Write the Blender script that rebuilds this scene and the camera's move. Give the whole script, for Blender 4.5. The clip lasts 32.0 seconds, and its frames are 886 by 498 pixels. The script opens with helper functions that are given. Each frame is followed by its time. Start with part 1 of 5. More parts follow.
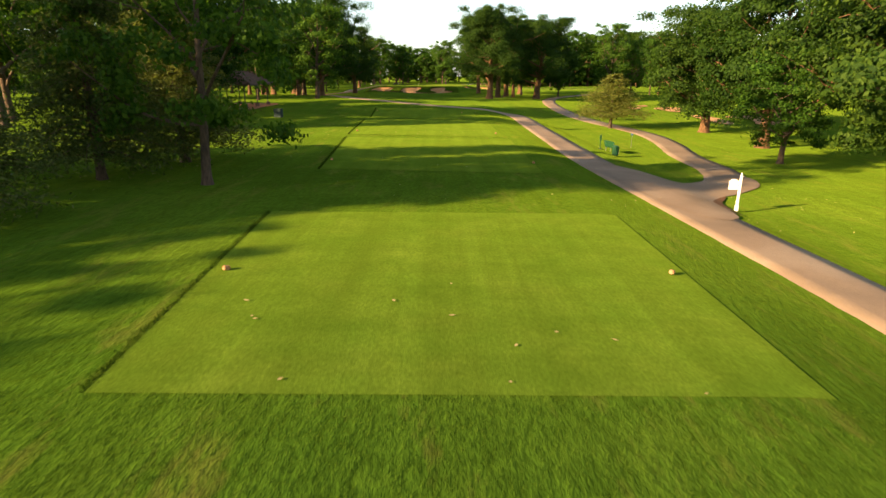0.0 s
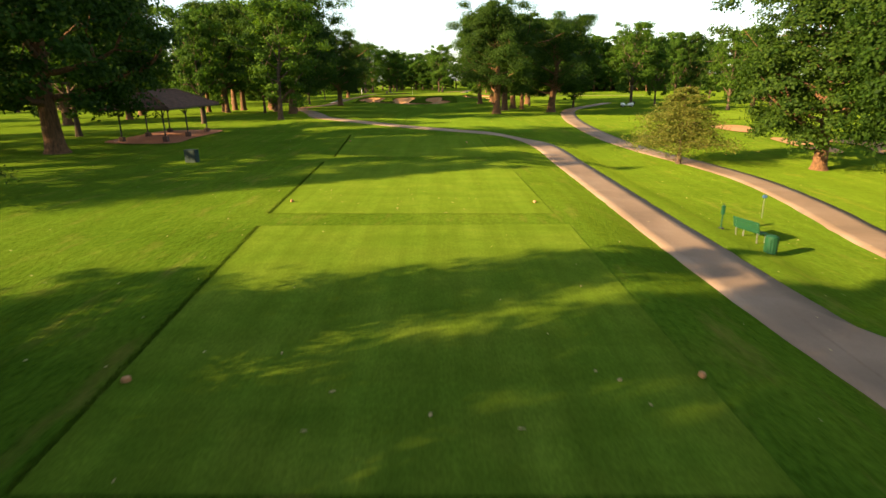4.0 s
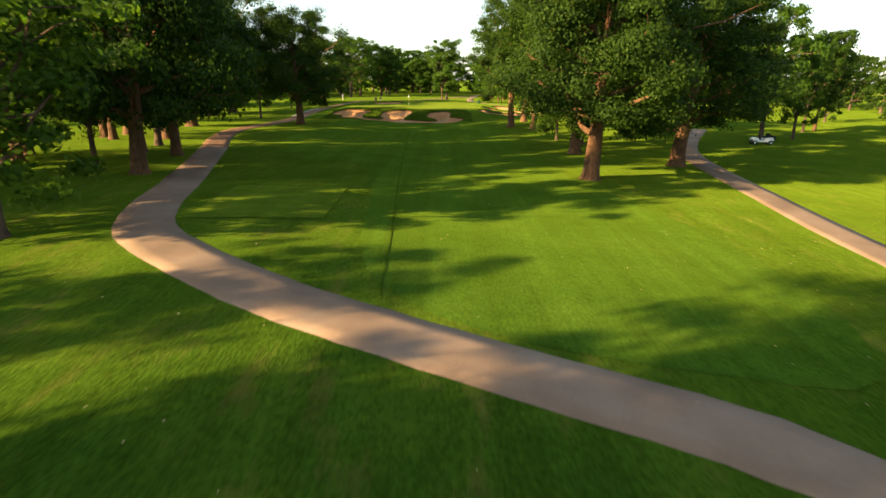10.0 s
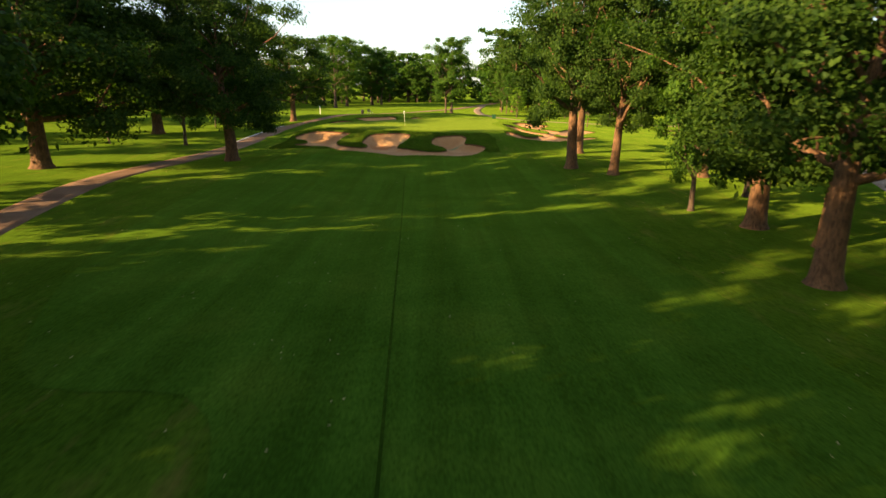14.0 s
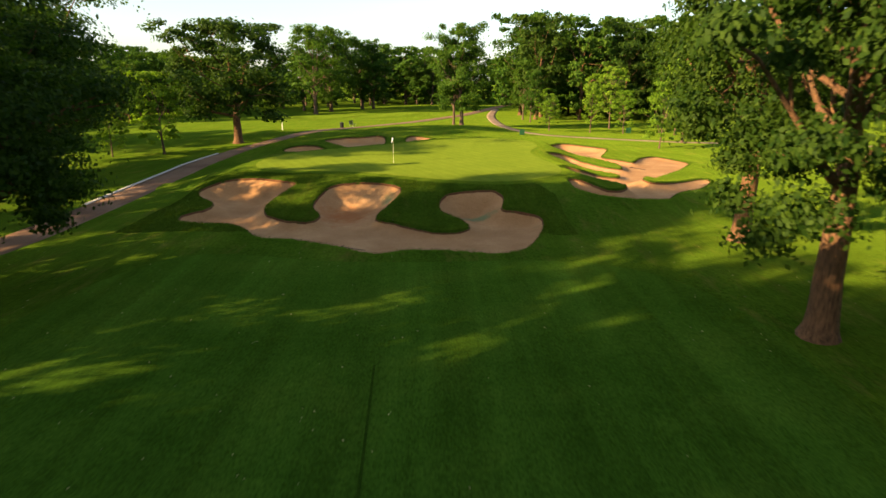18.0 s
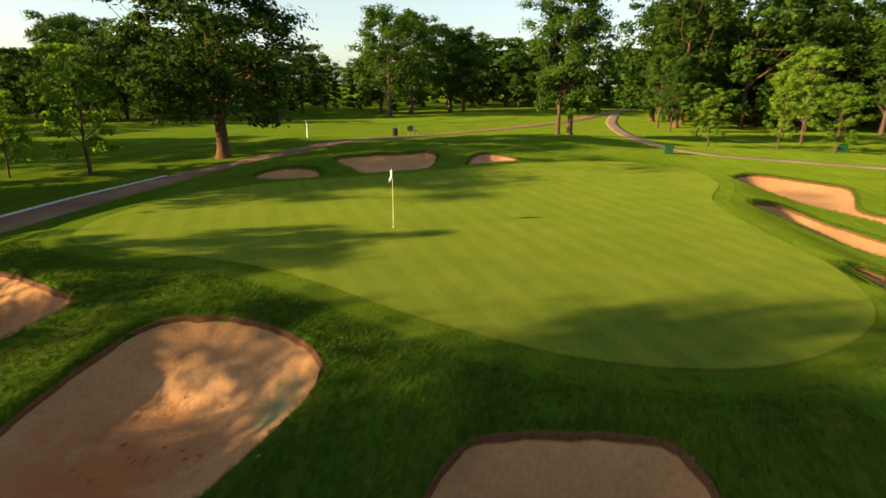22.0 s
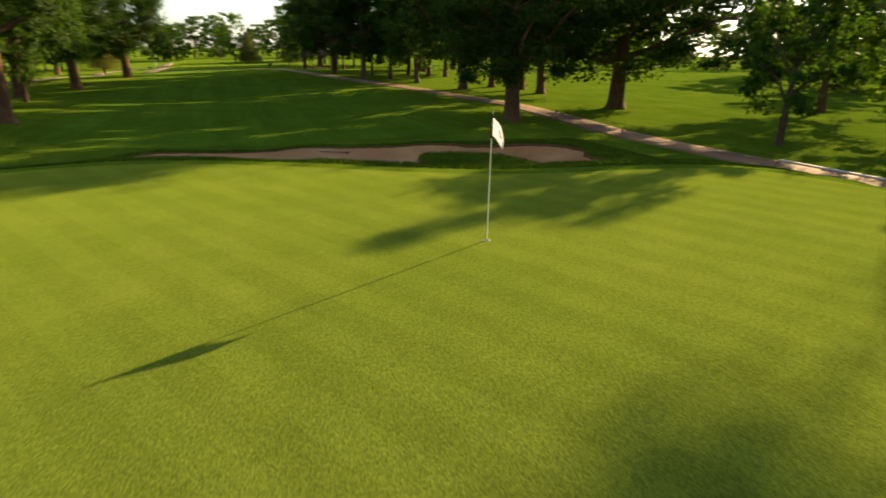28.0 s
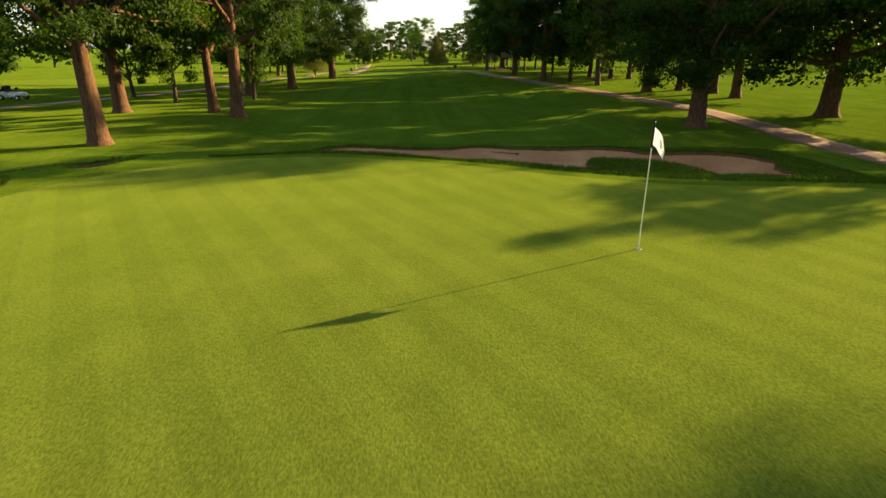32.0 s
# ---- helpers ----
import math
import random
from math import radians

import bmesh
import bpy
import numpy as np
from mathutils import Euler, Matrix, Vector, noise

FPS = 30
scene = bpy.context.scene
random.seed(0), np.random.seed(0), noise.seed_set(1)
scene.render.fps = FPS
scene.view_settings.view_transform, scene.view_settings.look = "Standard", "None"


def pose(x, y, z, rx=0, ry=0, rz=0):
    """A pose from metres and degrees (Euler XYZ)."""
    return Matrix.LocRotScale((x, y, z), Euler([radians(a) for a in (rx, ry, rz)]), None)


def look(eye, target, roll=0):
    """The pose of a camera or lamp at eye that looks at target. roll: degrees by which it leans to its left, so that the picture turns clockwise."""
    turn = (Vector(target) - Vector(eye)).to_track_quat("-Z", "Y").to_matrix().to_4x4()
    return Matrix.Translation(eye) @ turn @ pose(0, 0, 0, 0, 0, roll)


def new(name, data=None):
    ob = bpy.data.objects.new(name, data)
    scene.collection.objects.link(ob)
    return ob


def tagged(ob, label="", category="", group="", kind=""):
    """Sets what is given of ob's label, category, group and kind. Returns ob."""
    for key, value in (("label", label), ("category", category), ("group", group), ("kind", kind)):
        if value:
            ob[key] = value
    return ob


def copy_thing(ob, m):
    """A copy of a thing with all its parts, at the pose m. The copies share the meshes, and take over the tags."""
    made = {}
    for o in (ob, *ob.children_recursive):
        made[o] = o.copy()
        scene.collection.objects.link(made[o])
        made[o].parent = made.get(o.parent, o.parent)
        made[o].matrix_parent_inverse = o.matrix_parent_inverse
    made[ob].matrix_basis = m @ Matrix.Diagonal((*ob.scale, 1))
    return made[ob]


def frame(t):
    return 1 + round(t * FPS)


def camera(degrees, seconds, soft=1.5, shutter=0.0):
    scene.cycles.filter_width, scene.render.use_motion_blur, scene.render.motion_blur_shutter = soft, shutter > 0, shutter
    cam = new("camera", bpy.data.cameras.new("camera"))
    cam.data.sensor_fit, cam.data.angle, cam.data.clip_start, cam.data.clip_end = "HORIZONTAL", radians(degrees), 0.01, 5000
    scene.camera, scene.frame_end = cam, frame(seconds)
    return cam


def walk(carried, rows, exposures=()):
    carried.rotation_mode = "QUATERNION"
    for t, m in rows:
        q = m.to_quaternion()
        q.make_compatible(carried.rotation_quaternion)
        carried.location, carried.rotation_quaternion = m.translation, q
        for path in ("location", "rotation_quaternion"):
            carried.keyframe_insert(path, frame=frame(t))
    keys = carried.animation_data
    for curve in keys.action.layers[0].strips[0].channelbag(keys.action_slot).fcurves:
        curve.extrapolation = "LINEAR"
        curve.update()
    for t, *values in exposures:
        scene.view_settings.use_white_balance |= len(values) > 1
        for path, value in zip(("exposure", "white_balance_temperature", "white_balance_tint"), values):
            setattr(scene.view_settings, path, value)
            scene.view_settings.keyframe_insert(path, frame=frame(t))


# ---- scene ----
cam = camera(77.21, 32.0, shutter=0.4)
# seconds, place, then yaw (left), pitch (up) and roll in degrees
PATH = [
    (0.0, 0.001, 0.001, 3.643, 0.01, -17.34, 0.07),
    (0.5, 0.026, 1.352, 3.631, -0.00, -17.37, 0.09),
    (1.0, 0.044, 2.957, 3.643, -0.01, -17.34, 0.03),
    (1.5, 0.060, 4.815, 3.662, -0.00, -17.26, -0.09),
    (2.0, 0.075, 6.846, 3.748, 0.01, -17.23, -0.19),
    (2.5, 0.105, 9.124, 3.853, -0.08, -17.11, -0.29),
    (3.0, 0.085, 11.595, 4.052, -0.18, -17.18, -0.45),
    (3.5, 0.041, 14.157, 4.261, -0.08, -17.00, -0.75),
    (4.5, -0.153, 19.731, 4.622, -0.11, -16.88, -0.80),
    (5.5, -0.329, 25.977, 4.907, -0.26, -16.85, -0.51),
    (6.0, -0.354, 29.378, 5.019, -0.30, -16.80, -0.33),
    (6.5, -0.508, 32.861, 5.111, -0.38, -16.71, -0.10),
    (7.0, -0.722, 36.370, 5.253, -0.45, -16.71, 0.06),
    (7.5, -0.849, 40.019, 5.352, -0.39, -16.65, -0.02),
    (8.0, -1.167, 43.853, 5.360, -0.54, -16.57, 0.02),
    (8.5, -1.491, 47.597, 5.479, -0.70, -16.58, -0.04),
    (9.0, -1.683, 51.397, 5.685, -0.77, -16.75, 0.12),
    (9.5, -1.911, 55.179, 5.880, -0.85, -16.97, 0.27),
    (10.0, -2.164, 58.977, 5.971, -0.95, -17.04, 0.59),
    (10.5, -2.452, 62.705, 5.920, -1.06, -16.84, 0.85),
    (11.0, -2.815, 66.396, 5.931, -1.26, -16.68, 0.98),
    (11.5, -3.095, 70.241, 6.035, -1.44, -16.65, 0.78),
    (12.0, -3.158, 74.184, 6.140, -1.42, -16.65, 0.71),
    (12.5, -3.158, 78.191, 6.225, -1.37, -16.62, 0.77),
    (13.0, -3.432, 82.420, 6.321, -1.41, -16.59, 0.66),
    (13.5, -3.569, 86.400, 6.359, -1.43, -16.54, 0.68),
    (14.0, -3.685, 90.436, 6.348, -1.48, -16.48, 0.69),
    (14.5, -3.717, 94.518, 6.390, -1.52, -16.45, 0.57),
    (15.5, -3.563, 102.838, 6.899, -1.48, -16.65, 0.36),
    (16.5, -3.513, 110.888, 7.421, -1.36, -16.88, 0.24),
    (17.0, -3.676, 114.632, 7.480, -1.28, -16.90, 0.20),
    (17.5, -3.875, 118.147, 7.517, -1.24, -16.89, 0.33),
    (18.0, -4.047, 121.617, 7.494, -1.32, -16.96, 0.26),
    (18.5, -4.138, 125.251, 7.384, -1.35, -16.99, 0.17),
    (19.0, -4.099, 128.860, 7.233, -0.59, -16.86, 0.23),
    (19.5, -4.148, 132.503, 7.063, 0.43, -16.89, 0.18),
    (20.0, -4.119, 136.030, 6.873, 1.39, -16.83, 0.32),
    (20.5, -3.888, 139.479, 6.620, 2.64, -16.87, 0.30),
    (21.0, -3.512, 142.913, 6.247, 4.41, -16.61, 0.11),
    (21.5, -2.976, 146.173, 5.916, 6.42, -16.42, -0.26),
    (22.0, -2.114, 149.536, 5.783, 9.78, -16.55, 0.31),
    (22.5, -1.214, 152.771, 5.730, 15.00, -16.70, 0.50),
    (23.0, -0.449, 155.965, 5.588, 22.31, -16.81, 0.78),
    (23.5, 0.194, 159.012, 5.242, 31.57, -16.85, 1.29),
    (24.0, 0.638, 161.833, 4.888, 43.09, -17.00, 1.72),
    (24.5, 0.608, 164.505, 4.551, 56.68, -17.27, 2.03),
    (25.0, 0.011, 166.985, 4.116, 70.59, -17.51, 2.38),
    (25.5, -0.648, 169.116, 3.873, 84.87, -17.84, 2.72),
    (26.0, -1.430, 171.061, 3.739, 101.66, -18.38, 2.88),
    (26.5, -2.116, 172.932, 3.737, 118.87, -18.91, 2.64),
    (27.0, -2.579, 174.443, 3.805, 134.23, -19.28, 2.15),
    (27.5, -2.866, 175.617, 3.906, 147.47, -19.53, 1.58),
    (28.0, -3.060, 176.460, 3.950, 158.40, -19.62, 1.05),
    (28.5, -3.154, 176.999, 3.965, 166.59, -19.71, 0.67),
    (29.0, -3.135, 177.185, 3.956, 171.91, -19.75, 0.68),
    (29.5, -3.180, 177.258, 3.890, 173.76, -19.71, 0.62),
    (30.0, -3.185, 177.288, 3.869, 174.75, -19.76, 0.60),
    (30.5, -3.160, 177.261, 3.855, 175.43, -19.69, 0.56),
    (31.0, -3.158, 177.192, 3.873, 175.81, -19.71, 0.50),
    (31.5, -3.160, 177.161, 3.959, 176.05, -19.74, 0.45),
    (32.0, -3.166, 177.098, 4.108, 176.35, -19.75, 0.40),
]


def gaze(x, y, z, yaw, pitch, roll):
    a, b = radians(yaw), radians(pitch)
    ahead = Vector((-math.sin(a) * math.cos(b), math.cos(a) * math.cos(b), math.sin(b)))
    return look((x, y, z), Vector((x, y, z)) + ahead, roll)


EXPOSURES = [(0.0, 1.92), (3.0, 2.05), (7.0, 2.15), (10.0, 2.05), (14.0, 1.95), (18.0, 1.85), (20.0, 1.85), (22.0, 1.55), (24.0, 1.3), (26.0, 1.7), (29.0, 1.7), (32.0, 1.75)]
walk(cam, [(t, gaze(*row)) for t, *row in PATH], EXPOSURES)

# ---- sky and sun: low evening sun over the left shoulder ----
SUN_FROM = Vector((-0.895, -0.446, 0.0)).normalized()
SUN_UP = radians(19.3)
world = bpy.data.worlds.new("evening_sky")
scene.world = world
world.use_nodes = True
wn, wl = world.node_tree.nodes, world.node_tree.links
sky = wn.new("ShaderNodeTexSky")
sky.sky_type, sky.sun_disc = "NISHITA", False
sky.sun_elevation, sky.sun_rotation = SUN_UP, math.atan2(SUN_FROM.x, SUN_FROM.y)
sky.air_density, sky.dust_density, sky.ozone_density = 1.0, 1.0, 1.0
pale = wn.new("ShaderNodeHueSaturation")
pale.inputs["Saturation"].default_value = 0.65
wl.new(sky.outputs[0], pale.inputs["Color"])
warm = wn.new("ShaderNodeMix")
warm.data_type, warm.blend_type = "RGBA", "MULTIPLY"
warm.inputs[0].default_value, warm.inputs[7].default_value = 1.0, (0.97, 1.0, 0.96, 1)
wl.new(pale.outputs[0], warm.inputs[6])
wl.new(warm.outputs[2], wn["Background"].inputs[0])
wn["Background"].inputs[1].default_value = 0.078
sun = new("sun", bpy.data.lights.new("sun", "SUN"))
sun.data.energy, sun.data.angle, sun.data.color = 5.0, radians(0.6), (1.0, 0.715, 0.36)
to_sun = SUN_FROM * math.cos(SUN_UP) + Vector((0, 0, math.sin(SUN_UP)))
sun.matrix_world = look(to_sun * 200, (0, 0, 0))


# ---- materials ----
def material(name, rough=0.9):
    m = bpy.data.materials.new(name)
    m.use_nodes = True
    n, l = m.node_tree.nodes, m.node_tree.links
    b = n["Principled BSDF"]
    b.inputs["Roughness"].default_value = rough
    b.inputs["Specular IOR Level"].default_value = 0.25
    return m, n, l, b


def coords(n, l, scale=(1, 1, 1), turn=0.0, kind="Object"):
    tc, mp = n.new("ShaderNodeTexCoord"), n.new("ShaderNodeMapping")
    mp.inputs["Scale"].default_value, mp.inputs["Rotation"].default_value = scale, (0, 0, radians(turn))
    l.new(tc.outputs[kind], mp.inputs[0])
    return mp.outputs[0]


def noise_at(n, l, vec, scale, detail=3.0, rough=0.55):
    t = n.new("ShaderNodeTexNoise")
    t.inputs["Scale"].default_value, t.inputs["Detail"].default_value, t.inputs["Roughness"].default_value = scale, detail, rough
    l.new(vec, t.inputs["Vector"])
    return t.outputs["Fac"]


def ramp(n, l, fac, stops):
    r = n.new("ShaderNodeValToRGB")
    e = r.color_ramp.elements
    while len(e) < len(stops):
        e.new(0.5)
    for k, (p, c) in zip(e, stops):
        k.position, k.color = p, (*c, 1)
    l.new(fac, r.inputs[0])
    return r.outputs[0]


def blend(n, l, mode, fac, a, b):
    m = n.new("ShaderNodeMix")
    m.data_type, m.blend_type = "RGBA", mode
    for sock, v in ((m.inputs[0], fac), (m.inputs[6], a), (m.inputs[7], b)):
        if isinstance(v, (int, float)):
            sock.default_value = v
        elif isinstance(v, tuple):
            sock.default_value = (*v, 1)
        else:
            l.new(v, sock)
    return m.outputs[2]


def bump(n, l, b, height, strength, distance):
    k = n.new("ShaderNodeBump")
    k.inputs["Strength"].default_value, k.inputs["Distance"].default_value = strength, distance
    l.new(height, k.inputs["Height"])
    l.new(k.outputs[0], b.inputs["Normal"])


def grass_material(name, dark, mid, light, grain, patch, bump_m, stripes=None, dry=None, streak=0.16, speck=0.85, cloudy=0.6):
    """Mown turf: blade grain, patches, dry flecks and, where mown in lanes, lighter and darker lanes."""
    m, n, l, b = material(name, 0.85)
    v = coords(n, l)
    base = ramp(n, l, noise_at(n, l, v, patch, 4), [(0.3, dark), (0.52, mid), (0.75, light)])
    fine = noise_at(n, l, coords(n, l, (1, 0.45, 1)), grain, 4, 0.7)
    tone = ramp(n, l, fine, [(0.28, (0.45, 0.5, 0.42)), (0.5, (0.95, 0.95, 0.95)), (0.72, (1.5, 1.4, 1.25))])
    c = blend(n, l, "MULTIPLY", speck, base, tone)
    if dry:
        d = ramp(n, l, noise_at(n, l, coords(n, l, (2.2, 0.6, 1), -12), dry[1], 6, 0.7), [(0.54, (0, 0, 0)), (0.78, (0.9, 0.9, 0.9))])
        c = blend(n, l, "MIX", d, c, dry[0])
    mottle = noise_at(n, l, v, 1.9, 5, 0.6)
    c = blend(n, l, "MULTIPLY", cloudy, c, ramp(n, l, mottle, [(0.3, (0.80, 0.84, 0.8)), (0.7, (1.22, 1.14, 1.1))]))
    lane = noise_at(n, l, coords(n, l, (1.6, 0.07, 1), 2.0), 1.0, 5, 0.65)
    c = blend(n, l, "MULTIPLY", 1.0, c, ramp(n, l, lane, [(0.32, (1 - streak,) * 3), (0.66, (1 + streak,) * 3)]))
    for turn, width, amount in stripes or ():
        w = n.new("ShaderNodeTexWave")
        w.wave_type, w.bands_direction = "BANDS", "X"
        w.inputs["Scale"].default_value, w.inputs["Distortion"].default_value = 0.314 / width, 0.35
        w.inputs["Detail Scale"].default_value = 0.3
        l.new(coords(n, l, turn=turn), w.inputs["Vector"])
        s = ramp(n, l, w.outputs["Fac"], [(0.4, (1 - amount,) * 3), (0.6, (1 + amount,) * 3)])
        c = blend(n, l, "MULTIPLY", 1.0, c, s)
    l.new(c, b.inputs["Base Color"])
    b.inputs["Specular IOR Level"].default_value = 0.0
    b.inputs["Sheen Weight"].default_value, b.inputs["Sheen Roughness"].default_value = 0.20, 0.40
    b.inputs["Sheen Tint"].default_value = (0.34, 0.50, 0.03, 1)
    bump(n, l, b, fine, 0.8, bump_m)
    return m


M_ROUGH = grass_material("rough_grass", (0.0215, 0.0536, 0.00519), (0.0365, 0.0758, 0.00702), (0.0607, 0.0943, 0.01035), 9, 0.22, 0.05, dry=((0.1075, 0.0905, 0.02247), 0.5))
M_FAIR = grass_material("fairway_grass", (0.0251, 0.0647, 0.00647), (0.0354, 0.0823, 0.00869), (0.0502, 0.0951, 0.01071), 14, 0.3, 0.02, stripes=[(0, 3.2, 0.07)])
M_TEE = grass_material("tee_grass", (0.0502, 0.0913, 0.00857), (0.0632, 0.1029, 0.01045), (0.0803, 0.1163, 0.01358), 22, 0.6, 0.008, stripes=[(0, 1.9, 0.035), (90, 1.3, 0.03)], speck=0.55)
M_GREEN = grass_material("green_grass", (0.0811, 0.1136, 0.01491), (0.0951, 0.1258, 0.01621), (0.1101, 0.1379, 0.01946), 42, 0.5, 0.006, stripes=[(-29, 0.95, 0.045), (61, 1.6, 0.012)], streak=0.05, speck=0.85, cloudy=0.22)
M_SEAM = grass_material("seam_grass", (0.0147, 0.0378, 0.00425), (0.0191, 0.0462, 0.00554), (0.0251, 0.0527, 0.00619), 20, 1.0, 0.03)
M_LONG = grass_material("uncut_grass", (0.048, 0.086, 0.0080), (0.066, 0.108, 0.0100), (0.085, 0.125, 0.0130), 6, 0.7, 0.02)
M_FRINGE = grass_material("fringe_grass", (0.0319, 0.0638, 0.00557), (0.0440, 0.0748, 0.00690), (0.0552, 0.0859, 0.00865), 18, 0.5, 0.015)


def stain(n, l, centre, size, grain):
    """A ragged patch round a place in the world: 1 in the middle, 0 outside."""
    tc, mp, ln = n.new("ShaderNodeTexCoord"), n.new("ShaderNodeMapping"), n.new("ShaderNodeVectorMath")
    mp.inputs["Location"].default_value = (-centre[0] / size[0], -centre[1] / size[1], 0)
    mp.inputs["Scale"].default_value = (1 / size[0], 1 / size[1], 0)
    ln.operation = "LENGTH"
    l.new(tc.outputs["Object"], mp.inputs[0])
    l.new(mp.outputs[0], ln.inputs[0])
    add = n.new("ShaderNodeMath")
    add.operation = "MULTIPLY_ADD"
    add.inputs[1].default_value, add.inputs[2].default_value = 1.6, -0.8
    l.new(noise_at(n, l, coords(n, l), grain, 6, 0.7), add.inputs[0])
    both = n.new("ShaderNodeMath")
    l.new(ln.outputs["Value"], both.inputs[0])
    l.new(add.outputs[0], both.inputs[1])
    return ramp(n, l, both.outputs[0], [(0.35, (1, 1, 1)), (0.95, (0, 0, 0))])


def sand_material():
    m, n, l, b = material("bunker_sand", 0.95)
    v = coords(n, l)
    c = ramp(n, l, noise_at(n, l, v, 0.5, 4), [(0.3, (0.325, 0.162, 0.066)), (0.55, (0.40, 0.212, 0.092)), (0.75, (0.48, 0.272, 0.128))])
    c = blend(n, l, "MULTIPLY", 0.6, c, ramp(n, l, noise_at(n, l, v, 12, 5, 0.7), [(0.3, (0.6, 0.6, 0.6)), (0.6, (1.1, 1.1, 1.1))]))
    moss = ramp(n, l, noise_at(n, l, coords(n, l, (0.8, 1.6, 1), 20), 0.55, 6, 0.7), [(0.62, (0, 0, 0)), (0.72, (0.6, 0.6, 0.6))])
    c = blend(n, l, "MIX", moss, c, (0.15, 0.14, 0.06))
    # dug, damp sand on the middle face and green algae in the other lobes
    c = blend(n, l, "MIX", stain(n, l, (-9.6, 156.2), (2.1, 2.9), 1.3), c, (0.33, 0.125, 0.040))
    c = blend(n, l, "MIX", stain(n, l, (-1.1, 155.2), (1.5, 0.55), 2.2), c, (0.16, 0.17, 0.075))
    c = blend(n, l, "MIX", stain(n, l, (-6.9, 158.3), (0.6, 0.8), 2.2), c, (0.17, 0.17, 0.08))
    c = blend(n, l, "MIX", stain(n, l, (6.3, 158.6), (0.8, 0.9), 2.0), c, (0.16, 0.16, 0.075))
    l.new(c, b.inputs["Base Color"])
    bump(n, l, b, noise_at(n, l, v, 5, 6, 0.7), 0.8, 0.08)
    return m


def asphalt_material(name, low, mid, high):
    m, n, l, b = material(name, 0.9)
    v = coords(n, l)
    c = ramp(n, l, noise_at(n, l, v, 0.35, 5), [(0.3, low), (0.5, mid), (0.7, high)])
    c = blend(n, l, "MULTIPLY", 0.6, c, ramp(n, l, noise_at(n, l, v, 40, 3, 0.8), [(0.3, (0.6, 0.6, 0.6)), (0.65, (1.2, 1.2, 1.2))]))
    l.new(c, b.inputs["Base Color"])
    bump(n, l, b, noise_at(n, l, v, 60, 3, 0.8), 0.4, 0.01)
    return m


def bark_material(name, dark, light):
    m, n, l, b = material(name, 0.95)
    v = coords(n, l, (1, 1, 0.18))
    f = noise_at(n, l, v, 14, 5, 0.7)
    c = ramp(n, l, f, [(0.32, dark), (0.62, light)])
    c = blend(n, l, "MULTIPLY", 0.5, c, ramp(n, l, noise_at(n, l, coords(n, l), 1.2, 3), [(0.3, (0.6, 0.6, 0.6)), (0.7, (1.25, 1.2, 1.15))]))
    l.new(c, b.inputs["Base Color"])
    bump(n, l, b, f, 1.0, 0.06)
    return m


def leaf_material(name, dark, light, through_colour):
    """Leaves differ from tree to tree and from leaf to leaf, and let some light through."""
    m, n, l, b = material(name, 0.6)
    b.inputs["Specular IOR Level"].default_value = 0.08
    info, geo = n.new("ShaderNodeObjectInfo"), n.new("ShaderNodeNewGeometry")
    c = ramp(n, l, geo.outputs["Random Per Island"], [(0.0, dark), (0.55, tuple((x + y) / 2 for x, y in zip(dark, light))), (1.0, light)])
    t = ramp(n, l, info.outputs["Random"], [(0.0, (0.78, 0.85, 0.8)), (1.0, (1.25, 1.15, 1.1))])
    c = blend(n, l, "MULTIPLY", 1.0, c, t)
    l.new(c, b.inputs["Base Color"])
    tr, mix = n.new("ShaderNodeBsdfTranslucent"), n.new("ShaderNodeMixShader")
    l.new(blend(n, l, "MULTIPLY", 1.0, c, through_colour), tr.inputs[0])
    mix.inputs[0].default_value = 0.42
    l.new(b.outputs[0], mix.inputs[1])
    l.new(tr.outputs[0], mix.inputs[2])
    l.new(mix.outputs[0], n["Material Output"].inputs[0])
    return m


def plain_material(name, colour, rough=0.6, metal=0.0, vary=0.25, scale=6.0):
    m, n, l, b = material(name, rough)
    v = coords(n, l)
    f = noise_at(n, l, v, scale, 5, 0.65)
    c = ramp(n, l, f, [(0.25, tuple(x * (1 - vary) for x in colour)), (0.75, tuple(min(1, x * (1 + vary)) for x in colour))])
    l.new(c, b.inputs["Base Color"])
    b.inputs["Metallic"].default_value = metal
    return m


M_SAND = sand_material()
M_PATH = asphalt_material("path_asphalt", (0.172, 0.118, 0.082), (0.232, 0.156, 0.106), (0.285, 0.205, 0.148))
M_REDPATH = asphalt_material("red_asphalt", (0.128, 0.070, 0.042), (0.178, 0.098, 0.058), (0.225, 0.134, 0.084))
M_SOIL = plain_material("bare_soil", (0.12, 0.052, 0.022), 0.95, 0.0, 0.5, 14.0)
M_BARK = bark_material("oak_bark", (0.036, 0.021, 0.012), (0.205, 0.106, 0.052))
M_BARK_DARK = bark_material("dark_bark", (0.035, 0.024, 0.018), (0.15, 0.098, 0.066))
M_OAK = leaf_material("oak_leaves", (0.014, 0.037, 0.005), (0.054, 0.096, 0.012), (1.5, 1.6, 0.6))
M_MAPLE = leaf_material("maple_leaves", (0.022, 0.061, 0.006), (0.070, 0.132, 0.013), (1.5, 1.5, 0.6))
M_YOUNG = leaf_material("young_leaves", (0.065, 0.14, 0.010), (0.16, 0.26, 0.022), (1.6, 1.6, 0.6))
M_PINE = leaf_material("pine_needles", (0.045, 0.070, 0.018), (0.135, 0.15, 0.042), (1.3, 1.3, 0.7))
